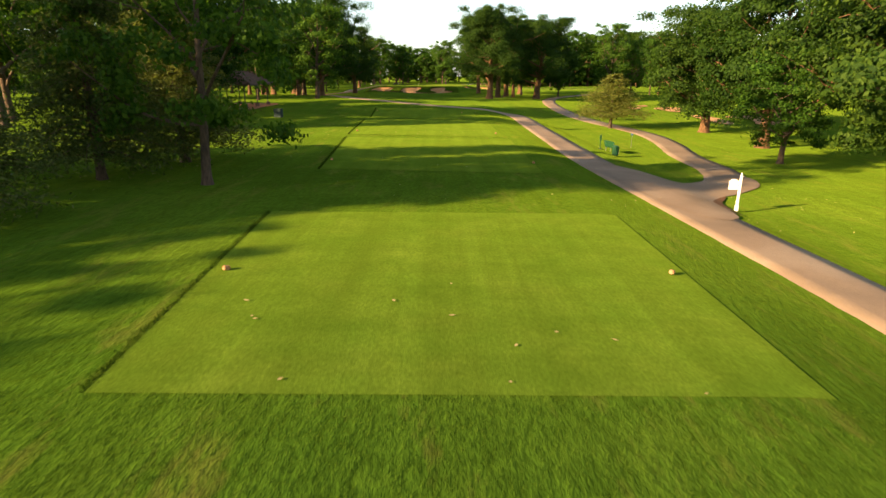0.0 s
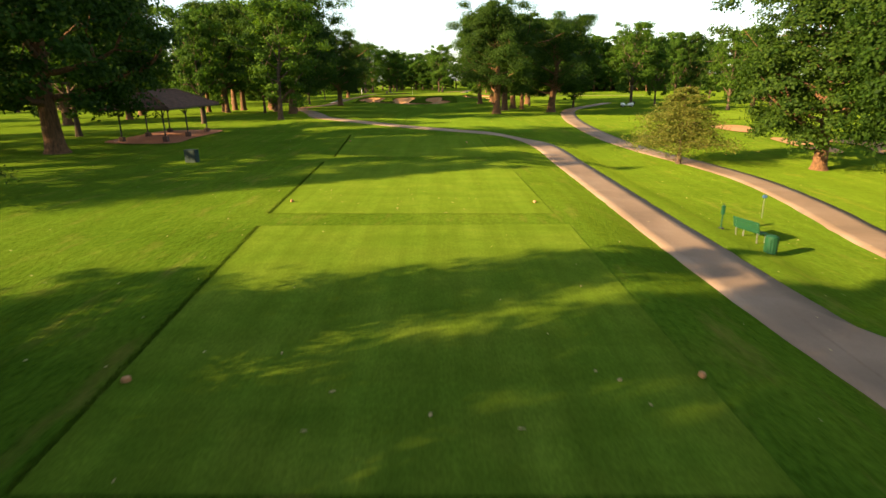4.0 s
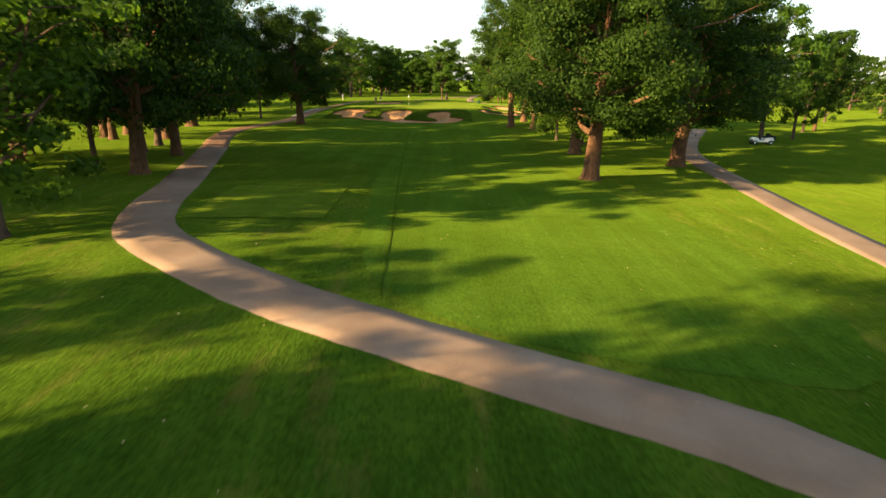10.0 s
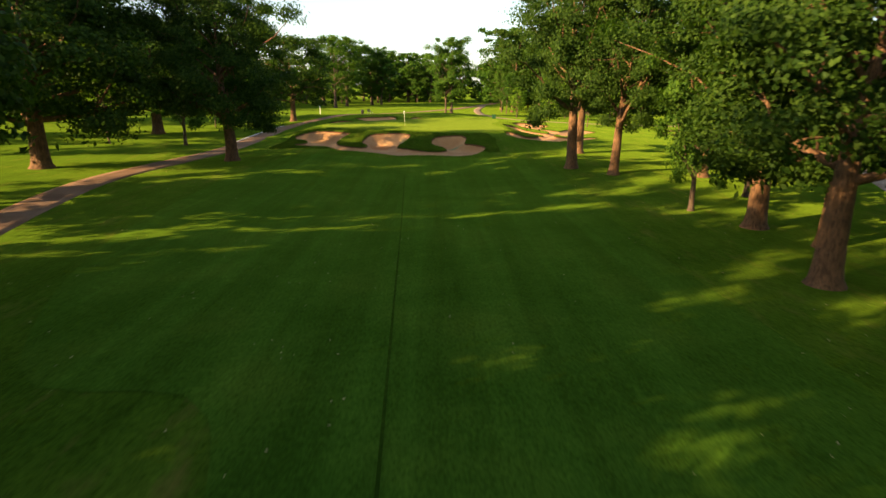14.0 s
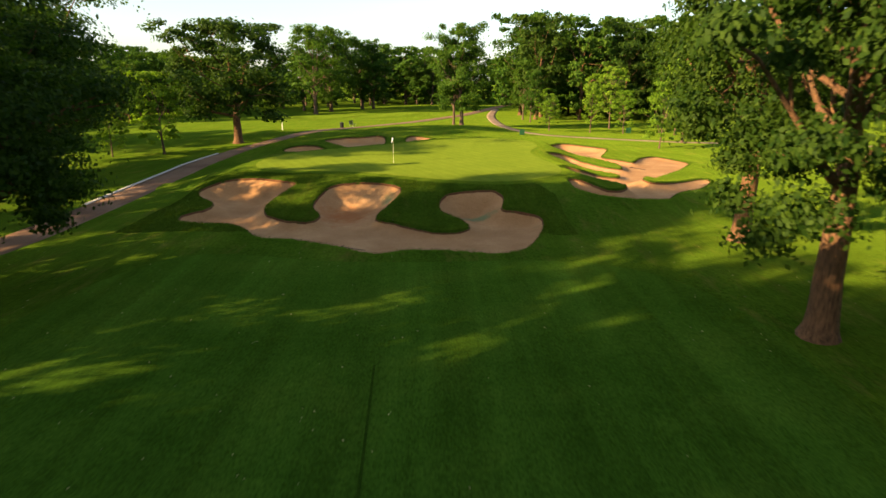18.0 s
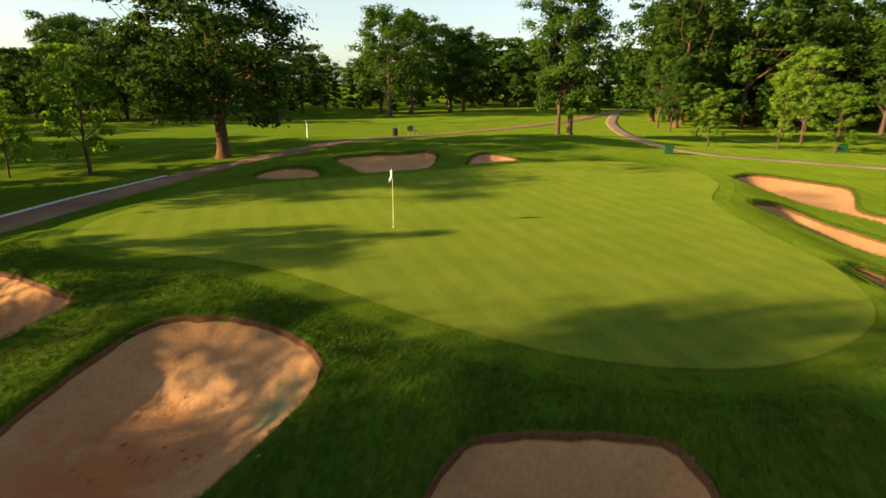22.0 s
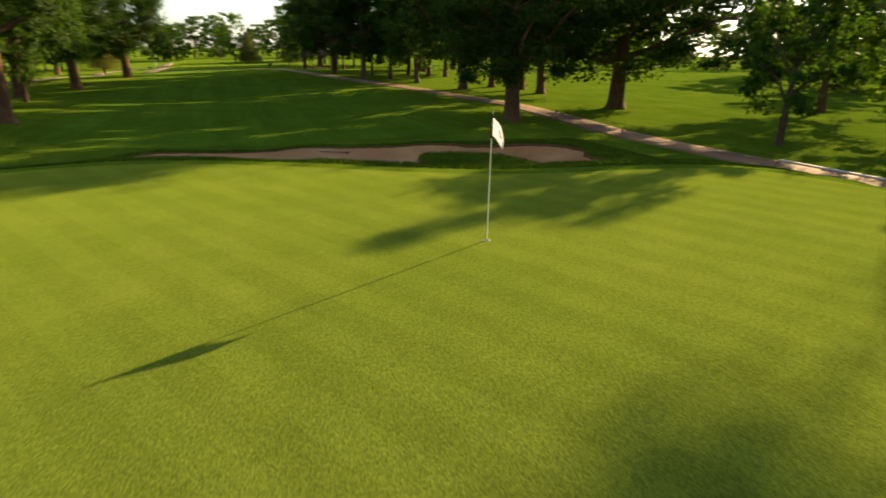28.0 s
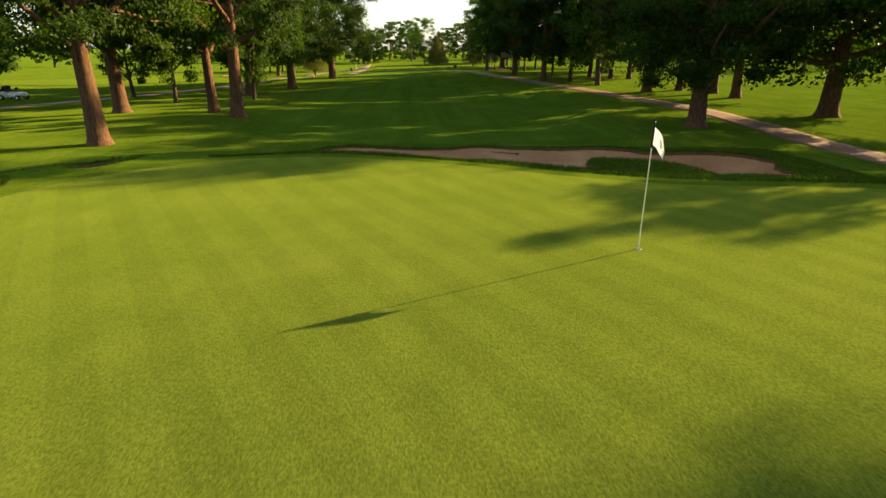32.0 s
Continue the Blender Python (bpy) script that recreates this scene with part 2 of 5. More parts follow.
M_RUST = leaf_material("rusty_needles", (0.085, 0.115, 0.02), (0.20, 0.19, 0.045), (1.4, 1.3, 0.6))


# ---- ground shape ----
def smooth(a, b, x):
    t = np.clip((np.asarray(x, float) - a) / (b - a), 0, 1)
    return t * t * (3 - 2 * t)


def curve_points(pts, step=0.5, closed=False):
    """Catmull-Rom through the points, resampled."""
    p = np.array(pts, float)
    n = len(p)
    out = []
    for i in range(n if closed else n - 1):
        a, b, c, d = (p[(i + k) % n] if closed else p[min(max(i + k, 0), n - 1)] for k in (-1, 0, 1, 2))
        m = max(2, int(np.hypot(*(c - b)) / step))
        for s in np.linspace(0, 1, m, endpoint=False):
            out.append(0.5 * ((2 * b) + (c - a) * s + (2 * a - 5 * b + 4 * c - d) * s**2 + (3 * b - a - 3 * c + d) * s**3))
    if not closed:
        out.append(p[-1])
    return np.array(out)


def inside_by(x, y, loop):
    """Signed distance to a closed loop, positive inside."""
    x, y = np.asarray(x, float), np.asarray(y, float)
    shape = x.shape
    x, y = x.ravel(), y.ravel()
    best, odd = np.full(x.shape, 1e18), np.zeros(x.shape, bool)
    for (ax, ay), (bx, by) in zip(loop, np.roll(loop, -1, 0)):
        dx, dy = bx - ax, by - ay
        t = np.clip(((x - ax) * dx + (y - ay) * dy) / (dx * dx + dy * dy + 1e-12), 0, 1)
        best = np.minimum(best, (x - ax - t * dx) ** 2 + (y - ay - t * dy) ** 2)
        odd ^= ((ay > y) != (by > y)) & (x < (bx - ax) * (y - ay) / (by - ay + 1e-12) + ax)
    return (np.sqrt(best) * np.where(odd, 1, -1)).reshape(shape)


GREEN = curve_points([(-17.5, 165.2), (-18.4, 168.2), (-18.0, 171.8), (-16.2, 175.2), (-13.2, 177.6), (-7.2, 181.6), (-2.2, 185.4), (3.0, 186.8), (6.6, 184.8), (7.2, 180.6), (5.6, 175.6), (5.7, 171.2), (6.2, 166.8), (5.8, 163.2), (4.2, 160.9), (1.8, 159.4), (-1.2, 159.3), (-4.6, 160.6), (-7.6, 162.3), (-10.4, 163.4), (-13.4, 163.8), (-15.8, 164.2)], 0.5, True)
FRONT_LOBES = [(-20.4, 161.1), (-19.3, 162.2), (-17.3, 162.2), (-15.5, 161.7), (-13.6, 160.8), (-14.2, 159.1), (-14.6, 157.0), (-14.2, 155.0), (-13.4, 153.9), (-12.0, 153.1), (-11.1, 153.2), (-10.8, 154.6), (-11.7, 157.1), (-11.0, 160.2), (-8.6, 160.4), (-6.5, 159.3), (-6.0, 158.2), (-6.5, 156.8), (-7.3, 155.0), (-7.2, 153.8), (-6.1, 153.1), (-4.5, 151.8), (-3.4, 151.3), (-2.4, 151.5), (-1.8, 152.4), (-2.3, 153.7), (-3.3, 154.7), (-3.5, 155.9)]
FRONT_RIM = [(-3.0, 157.0), (-1.4, 157.3), (0.2, 157.2), (0.6, 156.3), (0.4, 154.8), (1.6, 154.5), (2.5, 153.9), (2.4, 152.3), (1.7, 150.2), (0.8, 148.4), (-0.1, 147.8), (-1.0, 147.7), (-2.8, 148.2), (-4.2, 148.4), (-5.3, 148.4), (-6.4, 147.8), (-7.4, 147.9), (-8.5, 148.6), (-10.0, 149.2), (-11.2, 149.6), (-13.0, 149.8), (-14.3, 151.3), (-15.3, 152.0), (-16.7, 152.1), (-18.4, 152.7), (-18.9, 154.3), (-18.1, 155.7), (-18.2, 157.3), (-19.8, 159.3)]
FRONT_BUNKER = curve_points(FRONT_LOBES + FRONT_RIM, 0.3, True)
RIGHT_BASIN = [(12.1, 189.3), (14.3, 188.3), (16.4, 187.0), (15.8, 184.5), (14.0, 180.2), (15.0, 178.6), (15.9, 176.9), (16.5, 177.2), (18.1, 179.9), (20.0, 181.3), (20.9, 180.2), (21.7, 178.1), (21.7, 176.5), (20.1, 173.9), (18.2, 171.3), (15.6, 168.3), (12.9, 165.2), (12.8, 163.6), (14.2, 164.1), (17.7, 166.7), (19.0, 167.3), (18.7, 165.9), (16.5, 162.9), (14.5, 161.1), (13.2, 159.7), (12.0, 158.0), (10.8, 157.4), (8.9, 156.9), (7.2, 156.9), (6.0, 157.6)]
RIGHT_FINGERS = [(5.6, 158.6), (5.7, 160.6), (6.3, 160.7), (6.9, 160.0), (7.6, 158.7), (8.3, 158.4), (9.2, 159.0), (9.8, 160.0), (9.6, 160.7), (8.2, 161.3), (7.3, 162.5), (6.8, 163.9), (6.7, 166.4), (7.3, 166.8), (8.0, 166.5), (9.6, 167.5), (11.6, 167.5), (12.1, 168.9), (11.2, 170.3), (9.5, 172.8), (8.7, 175.0), (7.5, 176.2), (8.6, 177.8), (10.2, 178.0), (11.3, 175.8), (12.2, 173.2), (13.5, 172.2), (14.0, 174.5), (13.7, 176.8), (12.9, 179.0), (11.4, 181.0), (9.0, 182.4), (9.2, 185.2), (10.6, 188.2)]
RIGHT_BUNKER = curve_points(RIGHT_BASIN + RIGHT_FINGERS, 0.3, True)
BACK_BUNKERS = [curve_points(b, 0.3, True) for b in (
    [(-19.6, 181.6), (-19.8, 183.4), (-18.2, 184.2), (-16.4, 183.6), (-15.4, 181.6), (-17.3, 180.9)],
    [(-16.3, 187.0), (-14.4, 189.2), (-12.2, 190.0), (-10.7, 191.4), (-9.6, 190.0), (-9.3, 185.8), (-9.6, 183.2), (-11.6, 182.2), (-14.0, 184.2)],
    [(-6.6, 185.6), (-7.0, 190.4), (-5.9, 192.6), (-3.4, 190.6), (-2.9, 187.6), (-4.4, 185.8)])]
BUNKERS = [FRONT_BUNKER, RIGHT_BUNKER, *BACK_BUNKERS]


def lie(x, y):
    """Height of the turf before the bunkers are dug."""
    x, y = np.asarray(x, float), np.asarray(y, float)
    z = -0.02 * np.clip(x, -30, 30) * np.where(x < 0, 1 - smooth(92, 125, y), 1)
    z = z - 0.55 * smooth(98, 150, y) * smooth(-15, -27, x) * (1 - 0.6 * smooth(178, 200, y))
    z = z - 1.0 * np.exp(-(((y - 134) / 26) ** 2)) * np.exp(-(((x + 4) / 14) ** 2))
    z = z - (0.46 * smooth(4.2, 7.8, x) + 0.39 * smooth(8.9, 11.2, x)) * smooth(90, 50, y)
    for mx, my, r, h in ((-14, 84, 12, 0.32), (-9, 75, 10, 0.32), (8, 93, 12, 0.3), (10, 140, 7, 0.35), (34, 74, 9, 0.9), (38, 60, 9, 0.7)):
        z = z + h * np.exp(-(((x - mx) / r) ** 2 + ((y - my) / r) ** 2))
    d = -inside_by(x, y, GREEN) if x.size < 3e6 else 0
    rise = np.where(y < 166, 11.0 - 4.0 * smooth(6.0, 2.0, x), 5.0)
    z = z + (0.84 - z) * (1 - smooth(0, 1, np.clip(d, 0, None) / rise))
    # low mounds behind the green and far swells
    for mx, my, r, h in ((-13, 193, 9, 0.75), (-1, 205, 13, 0.85), (-19, 186, 5, 0.35), (-26, 204, 9, 0.7), (12, 190, 6, 0.3)):
        z = z + h * np.exp(-(((x - mx) / r) ** 2 + ((y - my) / r) ** 2))
    far = np.hypot(x, y - 100)
    z = z + 1.2 * smooth(140, 400, far)
    return z


def dug(x, y):
    d = np.full(np.shape(x), -99.0)
    for b in BUNKERS:
        d = np.maximum(d, inside_by(x, y, b))
    return d


def ground_z(x, y):
    z = lie(x, y)
    x, y = np.asarray(x, float), np.asarray(y, float)
    near = (np.abs(x) < 24) & (y > 144) & (y < 196)
    if near.any():
        cut = np.zeros(np.shape(x))
        cut[near] = dug(x[near], y[near])
        z = np.where(near, z + 0.10 * np.exp(-((np.minimum(cut, 0) / 0.7) ** 2)) * (cut < 0.6) - 1.5 * smooth(-0.12, 0.55, cut), z)
    return z


def zat(x, y):
    return float(ground_z(np.array([x]), np.array([y]))[0])


# ---- mesh helpers ----
def mesh_of(name, verts, faces, mats, smooth_faces=True):
    me = bpy.data.meshes.new(name)
    me.from_pydata([tuple(v) for v in verts], [], [tuple(f) for f in faces])
    for m in mats if isinstance(mats, (list, tuple)) else [mats]:
        me.materials.append(m)
    if smooth_faces:
        me.shade_smooth()
    return me


def quads_mesh(name, verts, quads, mat):
    """Fast mesh from numpy arrays of vertices and four-cornered faces."""
    me = bpy.data.meshes.new(name)
    verts, quads = np.asarray(verts, np.float32), np.asarray(quads, np.int32)
    me.vertices.add(len(verts))
    me.vertices.foreach_set("co", verts.ravel())
    me.loops.add(quads.size)
    me.loops.foreach_set("vertex_index", quads.ravel())
    me.polygons.add(len(quads))
    me.polygons.foreach_set("loop_start", np.arange(len(quads), dtype=np.int32) * 4)
    me.update(calc_edges=True)
    me.materials.append(mat)
    return me


def part(name, bm, mat, parent, label=""):
    me = bpy.data.meshes.new(name)
    bm.to_mesh(me)
    bm.free()
    me.materials.append(mat)
    ob = new(name, me)
    ob.parent = parent
    return tagged(ob, label)


def thing(name, label, category, m=None, group="", kind=""):
    ob = new(name)
    ob.empty_display_size = 0.2
    if m is not None:
        ob.matrix_world = m
    return tagged(ob, label, category, group, kind)


def box(bm, x, y, z, sx, sy, sz, m=None, bevel=0.0):
    made = bmesh.ops.create_cube(bm, size=1, matrix=(m or Matrix()) @ Matrix.Translation((x, y, z)) @ Matrix.Diagonal((sx, sy, sz, 1)))
    if bevel:
        bmesh.ops.bevel(bm, geom=list({e for v in made["verts"] for e in v.link_edges}), offset=bevel, segments=2, affect="EDGES")


def rod(bm, a, b, r0, r1=None, sides=10):
    a, b = Vector(a), Vector(b)
    m = Matrix.Translation((a + b) / 2) @ (b - a).to_track_quat("Z", "Y").to_matrix().to_4x4()
    bmesh.ops.create_cone(bm, cap_ends=True, segments=sides, radius1=r0, radius2=r0 if r1 is None else r1, depth=(b - a).length, matrix=m)


def sheet(name, loop, mat, lift, step=1.0, height=ground_z, rim=True):
    """A patch inside the loop that follows the ground, a little above it."""
    from mathutils.geometry import delaunay_2d_cdt
    lo, hi = loop.min(0), loop.max(0)
    gx, gy = np.meshgrid(np.arange(lo[0], hi[0], step), np.arange(lo[1], hi[1], step))
    gx, gy = gx.ravel(), gy.ravel()
    ok = inside_by(gx, gy, loop) > 0.35 * step
    pts = [Vector(p) for p in loop] + [Vector(p) for p in zip(gx[ok], gy[ok])]
    n = len(loop)
    vs, _, fs, *_ = delaunay_2d_cdt(pts, [], [list(range(n))], 1, 1e-5)
    xy = np.array([tuple(v) for v in vs])
    z = height(xy[:, 0], xy[:, 1]) + lift
    return new(name, mesh_of(name, np.c_[xy, z], [tuple(f) for f in fs], mat))


# ---- the ground, one sheet to the horizon ----
def steps(parts):
    out = []
    for a, b, s in parts:
        out += list(np.arange(a, b, s))
    return np.array(out)


gx = np.r_[-np.geomspace(2600, 62, 22), steps([(-60, -22, 1.5), (-22, 22, 0.22), (22, 60, 1.5)]), np.geomspace(62, 2600, 22)]
gy = np.r_[-np.geomspace(2600, 22, 20), steps([(-20, 144, 0.8), (144, 196, 0.22), (196, 260, 1.5)]), 260 + np.geomspace(2, 2600, 24)]
X, Y = np.meshgrid(gx, gy)
Z = ground_z(X, Y)
idx = np.arange(X.size).reshape(X.shape)
quads = np.stack([idx[:-1, :-1], idx[:-1, 1:], idx[1:, 1:], idx[1:, :-1]], -1).reshape(-1, 4)
me = quads_mesh("ground", np.stack([X, Y, Z], -1).reshape(-1, 3), quads, M_ROUGH)
me.shade_smooth()
ground = tagged(new("ground", me), "mown green rough grass with dry yellowish patches between the trees", "lawn", kind="structure")

# sand
for k, b in enumerate(BUNKERS):
    lo, hi = b.min(0) - 0.5, b.max(0) + 0.5
    sx, sy = np.meshgrid(np.arange(lo[0], hi[0], 0.22), np.arange(lo[1], hi[1], 0.22))
    d = inside_by(sx, sy, b)
    edge = lie(sx, sy)
    floor = edge[d > 0].min() + 0.02
    sz = np.logaddexp(6 * (edge - 0.10 - 0.62 * np.clip(d, -0.4, None)), 6 * np.full(d.shape, floor - 0.22)) / 6
    dig = np.random.default_rng(70 + k).normal(0, 0.03, sz.shape) + 0.045 * np.sin(9 * (sx * 0.8 - sy * 0.6) + 2.5 * np.sin(1.7 * sy) + 1.3 * np.sin(2.9 * sx))
    sz += dig * smooth(2.7, 0.7, np.hypot(sx + 9.4, (sy - 156.7) * 0.85))
    sz = np.minimum(sz, edge - 0.055 - 0.12 * smooth(0, 1.0, d))
    keep = d > -0.4
    i = np.arange(sx.size).reshape(sx.shape)
    q = np.stack([i[:-1, :-1], i[:-1, 1:], i[1:, 1:], i[1:, :-1]], -1).reshape(-1, 4)
    q = q[keep.ravel()[q].all(1)]
    used, inv = np.unique(q, return_inverse=True)
    me = quads_mesh("bunker_sand", np.stack([sx, sy, sz], -1).reshape(-1, 3)[used], inv.reshape(-1, 4), M_SAND)
    me.shade_smooth()
    turn = np.roll(b, -1, 0) - np.roll(b, 1, 0)
    turn /= np.linalg.norm(turn, axis=1)[:, None]
    out = np.c_[turn[:, 1], -turn[:, 0]]
    if inside_by(*(b[:1] + out[:1] * 0.2).T, b)[0] > 0:
        out = -out
    wob = np.random.default_rng(80 + k).normal(0, 0.02, len(b))
    rings = [np.c_[b + out * (o + wob)[:, None], lie(*b.T) + h + 0.4 * wob] for o, h in ((0.02, -0.02), (0.0, -0.005), (-0.02, -0.03), (-0.035, -0.08), (-0.07, -0.2))]
    m, r = len(b), len(rings)
    lip = mesh_of("soil_lip", np.concatenate(rings), [(i * m + j, i * m + (j + 1) % m, (i + 1) * m + (j + 1) % m, (i + 1) * m + j) for i in range(r - 1) for j in range(m)], M_SOIL)
    tagged(new("bunker_lip", lip), "thin crumbling brown soil edge round a sand bunker", "bunker edge", "soil edges of the bunkers", "structure")
    tagged(new("bunker", me), "raked tan sand bunker with a grassy lip beside the green", "sand bunker", "bunkers round the green", "structure")

# green and tees
turn = np.roll(GREEN, -1, 0) - np.roll(GREEN, 1, 0)
turn /= np.linalg.norm(turn, axis=1)[:, None]
out = np.c_[turn[:, 1], -turn[:, 0]] * (1 if inside_by(*(GREEN[:1] + np.c_[turn[:1, 1], -turn[:1, 0]] * 0.2).T, GREEN)[0] < 0 else -1)
tagged(sheet("green_collar", GREEN + out * 0.75, M_FRINGE, 0.008, 0.8), "slightly longer mown collar round the putting green", "fringe", kind="structure")
tagged(sheet("putting_green", GREEN, M_GREEN, 0.02, 0.8), "closely mown light green putting surface with faint mowing lanes", "putting green", kind="structure")
TEES = ([(-4.2, 5.7), (4.8, 5.9), (4.9, 15.3), (-4.7, 14.8)], [(-4.9, 22.0), (4.0, 22.0), (4.1, 34.3), (-5.8, 33.9)], [(-5.95, 35.6), (3.9, 35.8), (3.65, 48.9), (-6.6, 48.3)], [(-6.4, 50.5), (3.3, 50.9), (3.0, 64.2), (-7.4, 63.5)])
for a in TEES:
    p = np.array([np.array(a[i]) * (1 - s) + np.array(a[(i + 1) % 4]) * s for i in range(4) for s in np.linspace(0, 1, 24, endpoint=False)])
    tagged(sheet("tee_box", p, M_TEE, 0.014, 1.0), "closely mown light green rectangular tee with divot marks", "tee box", "tees in a row", "structure")


# fairway with its mown edge line, and the forward tee
tagged(sheet("fairway", curve_points([(-3.6, 73.5), (5.5, 69.2), (9.0, 72.0), (9.5, 80.0), (6.5, 92.0), (6.0, 110.0), (6.5, 128.0), (7.0, 140.0), (3.0, 146.0), (-8.0, 146.5), (-16.0, 146.0), (-18.5, 135.0), (-17.5, 115.0), (-13.0, 102.0), (-8.0, 100.0), (-5.5, 88.0)], 1.0, True), M_FAIR, 0.015, 1.0),
       "mown green fairway with faint mowing lanes", "fairway", kind="structure")
a = [(-11.9, 79.9), (-6.6, 80.6), (-6.75, 88.3), (-12.3, 87.5)]
p = np.array([np.array(a[i]) * (1 - s) + np.array(a[(i + 1) % 4]) * s for i in range(4) for s in np.linspace(0, 1, 20, endpoint=False)])
tagged(sheet("tee_box", p, M_TEE, 0.035, 1.0), "closely mown forward tee beside the path bend", "tee box", "tees in a row", "structure")
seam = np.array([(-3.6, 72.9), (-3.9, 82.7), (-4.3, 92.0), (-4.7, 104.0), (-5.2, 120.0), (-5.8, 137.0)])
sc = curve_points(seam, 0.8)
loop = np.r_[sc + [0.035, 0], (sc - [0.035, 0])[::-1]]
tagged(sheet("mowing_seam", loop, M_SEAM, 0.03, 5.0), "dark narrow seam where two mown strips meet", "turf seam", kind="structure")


# ---- cart paths ----
def path_strip(name, line, width, label, widen=0.0, mat=M_PATH):
    c = curve_points(line, 0.6)
    t = np.gradient(c, axis=0)
    t /= np.linalg.norm(t, axis=1)[:, None]
    side = np.c_[t[:, 1], -t[:, 0]]
    faces = []
    rng = np.random.default_rng(len(line))
    cuts = [(-0.507, -0.06), (-0.5, 0.008), (-0.25, 0.016), (0, 0.022), (0.25, 0.016), (0.5, 0.008), (0.507, -0.06)]
    wide = (width + widen * np.clip((c[:, 1:] - 95) / 45, 0, 1)[:, :, None]) * (1 + 0.014 * rng.normal(size=(len(c), 1, 1)))
    u = np.array([a for a, _ in cuts])[None, :, None]
    q = (c[:, None] + side[:, None] * u * wide).reshape(-1, 2)
    verts = np.c_[q, ground_z(q[:, 0], q[:, 1]) + np.tile([h for _, h in cuts], len(c))]
    n = len(cuts)
    for k in range(len(c) - 1):
        for j in range(n - 1):
            faces.append((k * n + j, k * n + j + 1, (k + 1) * n + j + 1, (k + 1) * n + j))
    return tagged(new(name, mesh_of(name, verts, faces, mat)), label, "cart path", kind="structure")


MAIN_PATH = [(9.6, -14), (8.9, 2), (8.62, 10.8), (8.47, 14.0), (8.27, 18.0), (7.92, 23.0), (7.62, 28.0), (7.65, 34.0), (7.78, 40.0), (7.88, 45.0), (8.0, 52.0), (8.12, 57.5), (7.85, 61.3), (7.05, 63.7), (5.6, 65.4), (3.2, 67.4), (0.2, 69.0), (-3.2, 70.8), (-6.5, 72.7),
             (-10.0, 75.5), (-12.5, 78.3), (-14.1, 82.4), (-15.4, 87.6), (-17.8, 96.0), (-21.0, 107.0), (-25.0, 119.5), (-27.2, 130.0), (-26.8, 140.0), (-25.6, 149.0), (-25.6, 157.0), (-25.95, 163.0), (-26.4, 171.0), (-26.75, 178.5), (-25.6, 187.0), (-22.3, 195.5),
             (-18.2, 204.0), (-13.2, 214.5), (-7.5, 225.5), (0.8, 243.0), (6, 258.0), (14, 285), (25, 320)]
turn_in = MAIN_PATH.index((-21.0, 107.0))
path_strip("cart_path", MAIN_PATH[:turn_in + 1], 2.08, "pale worn asphalt cart path winding past the tees", 0.5)
path_strip("cart_path", MAIN_PATH[turn_in:], 2.08, "reddish-brown asphalt cart path running past the green", 0.5, M_REDPATH)
path_strip("side_path", [(8.6, 21.6), (10.6, 23.2), (12.8, 25.0), (14.4, 28.8), (15.2, 35.0), (16.8, 42.0), (17.6, 48.0), (17.4, 53.0), (16.6, 57.5), (15.8, 62.0), (15.2, 68.0), (15.2, 76.5), (15.9, 86.0), (18.6, 100.0), (22.0, 112.0), (28, 125), (36, 140)], 2.0, "pale asphalt side path branching off by the tees")
tagged(sheet("path_junction", curve_points([(7.9, 28.6), (9.0, 26.6), (10.0, 25.3), (11.0, 25.1), (12.3, 25.9), (13.9, 27.6), (15.0, 26.9), (14.3, 24.8), (12.4, 22.9), (11.1, 21.9), (10.2, 20.3), (9.8, 18.2), (9.3, 17.0), (8.4, 16.8), (7.7, 20.0), (7.5, 24.0)], 0.4, True), M_PATH, 0.034, 0.6), "pale worn asphalt where the side path forks off", "cart path", kind="structure")
tagged(sheet("dirt_patch", curve_points([(9.98, 20.0), (10.35, 20.8), (10.95, 21.7), (11.5, 22.2), (11.2, 21.65), (10.65, 20.75), (10.25, 19.6), (9.98, 18.0), (9.9, 19.0)], 0.2, True), M_SOIL, 0.045, 0.4), "worn brown dirt at the fork of the paths", "bare soil", kind="structure")
path_strip("back_path", [(62, 192.0), (46, 195.0), (32, 198.0), (20.5, 200.5), (12.4, 201.6), (9.2, 205.0), (8.2, 213.0), (8.4, 232.6), (9.7, 250.5), (14, 280)], 1.9, "pale asphalt path behind the green, running among young trees")


# ---- trees ----
def tube(points, radii, sides=7):
    """Vertices and four-cornered faces of a tapered tube along the points."""
    p = np.asarray(points, float)
    t = np.gradient(p, axis=0)
    t /= np.linalg.norm(t, axis=1)[:, None] + 1e-9
    ref = np.where(np.abs(t[:, 2:3]) > 0.9, [[1.0, 0, 0]], [[0, 0, 1.0]])
    u = np.cross(t, ref)
    u /= np.linalg.norm(u, axis=1)[:, None] + 1e-9
    w = np.cross(t, u)
    a = np.linspace(0, 2 * np.pi, sides, endpoint=False)
    ring = np.cos(a)[None, :, None] * u[:, None] + np.sin(a)[None, :, None] * w[:, None]
    v = (p[:, None] + ring * np.asarray(radii)[:, None, None]).reshape(-1, 3)
    i = np.arange(len(p) * sides).reshape(len(p), sides)
    j = np.roll(i, -1, 1)
    return v, np.stack([i[:-1], j[:-1], j[1:], i[1:]], -1).reshape(-1, 4)


def join(pieces):
    vs, qs, at = [], [], 0
    for v, q in pieces:
        vs.append(v)
        qs.append(q + at)
        at += len(v)
    return np.concatenate(vs), np.concatenate(qs)


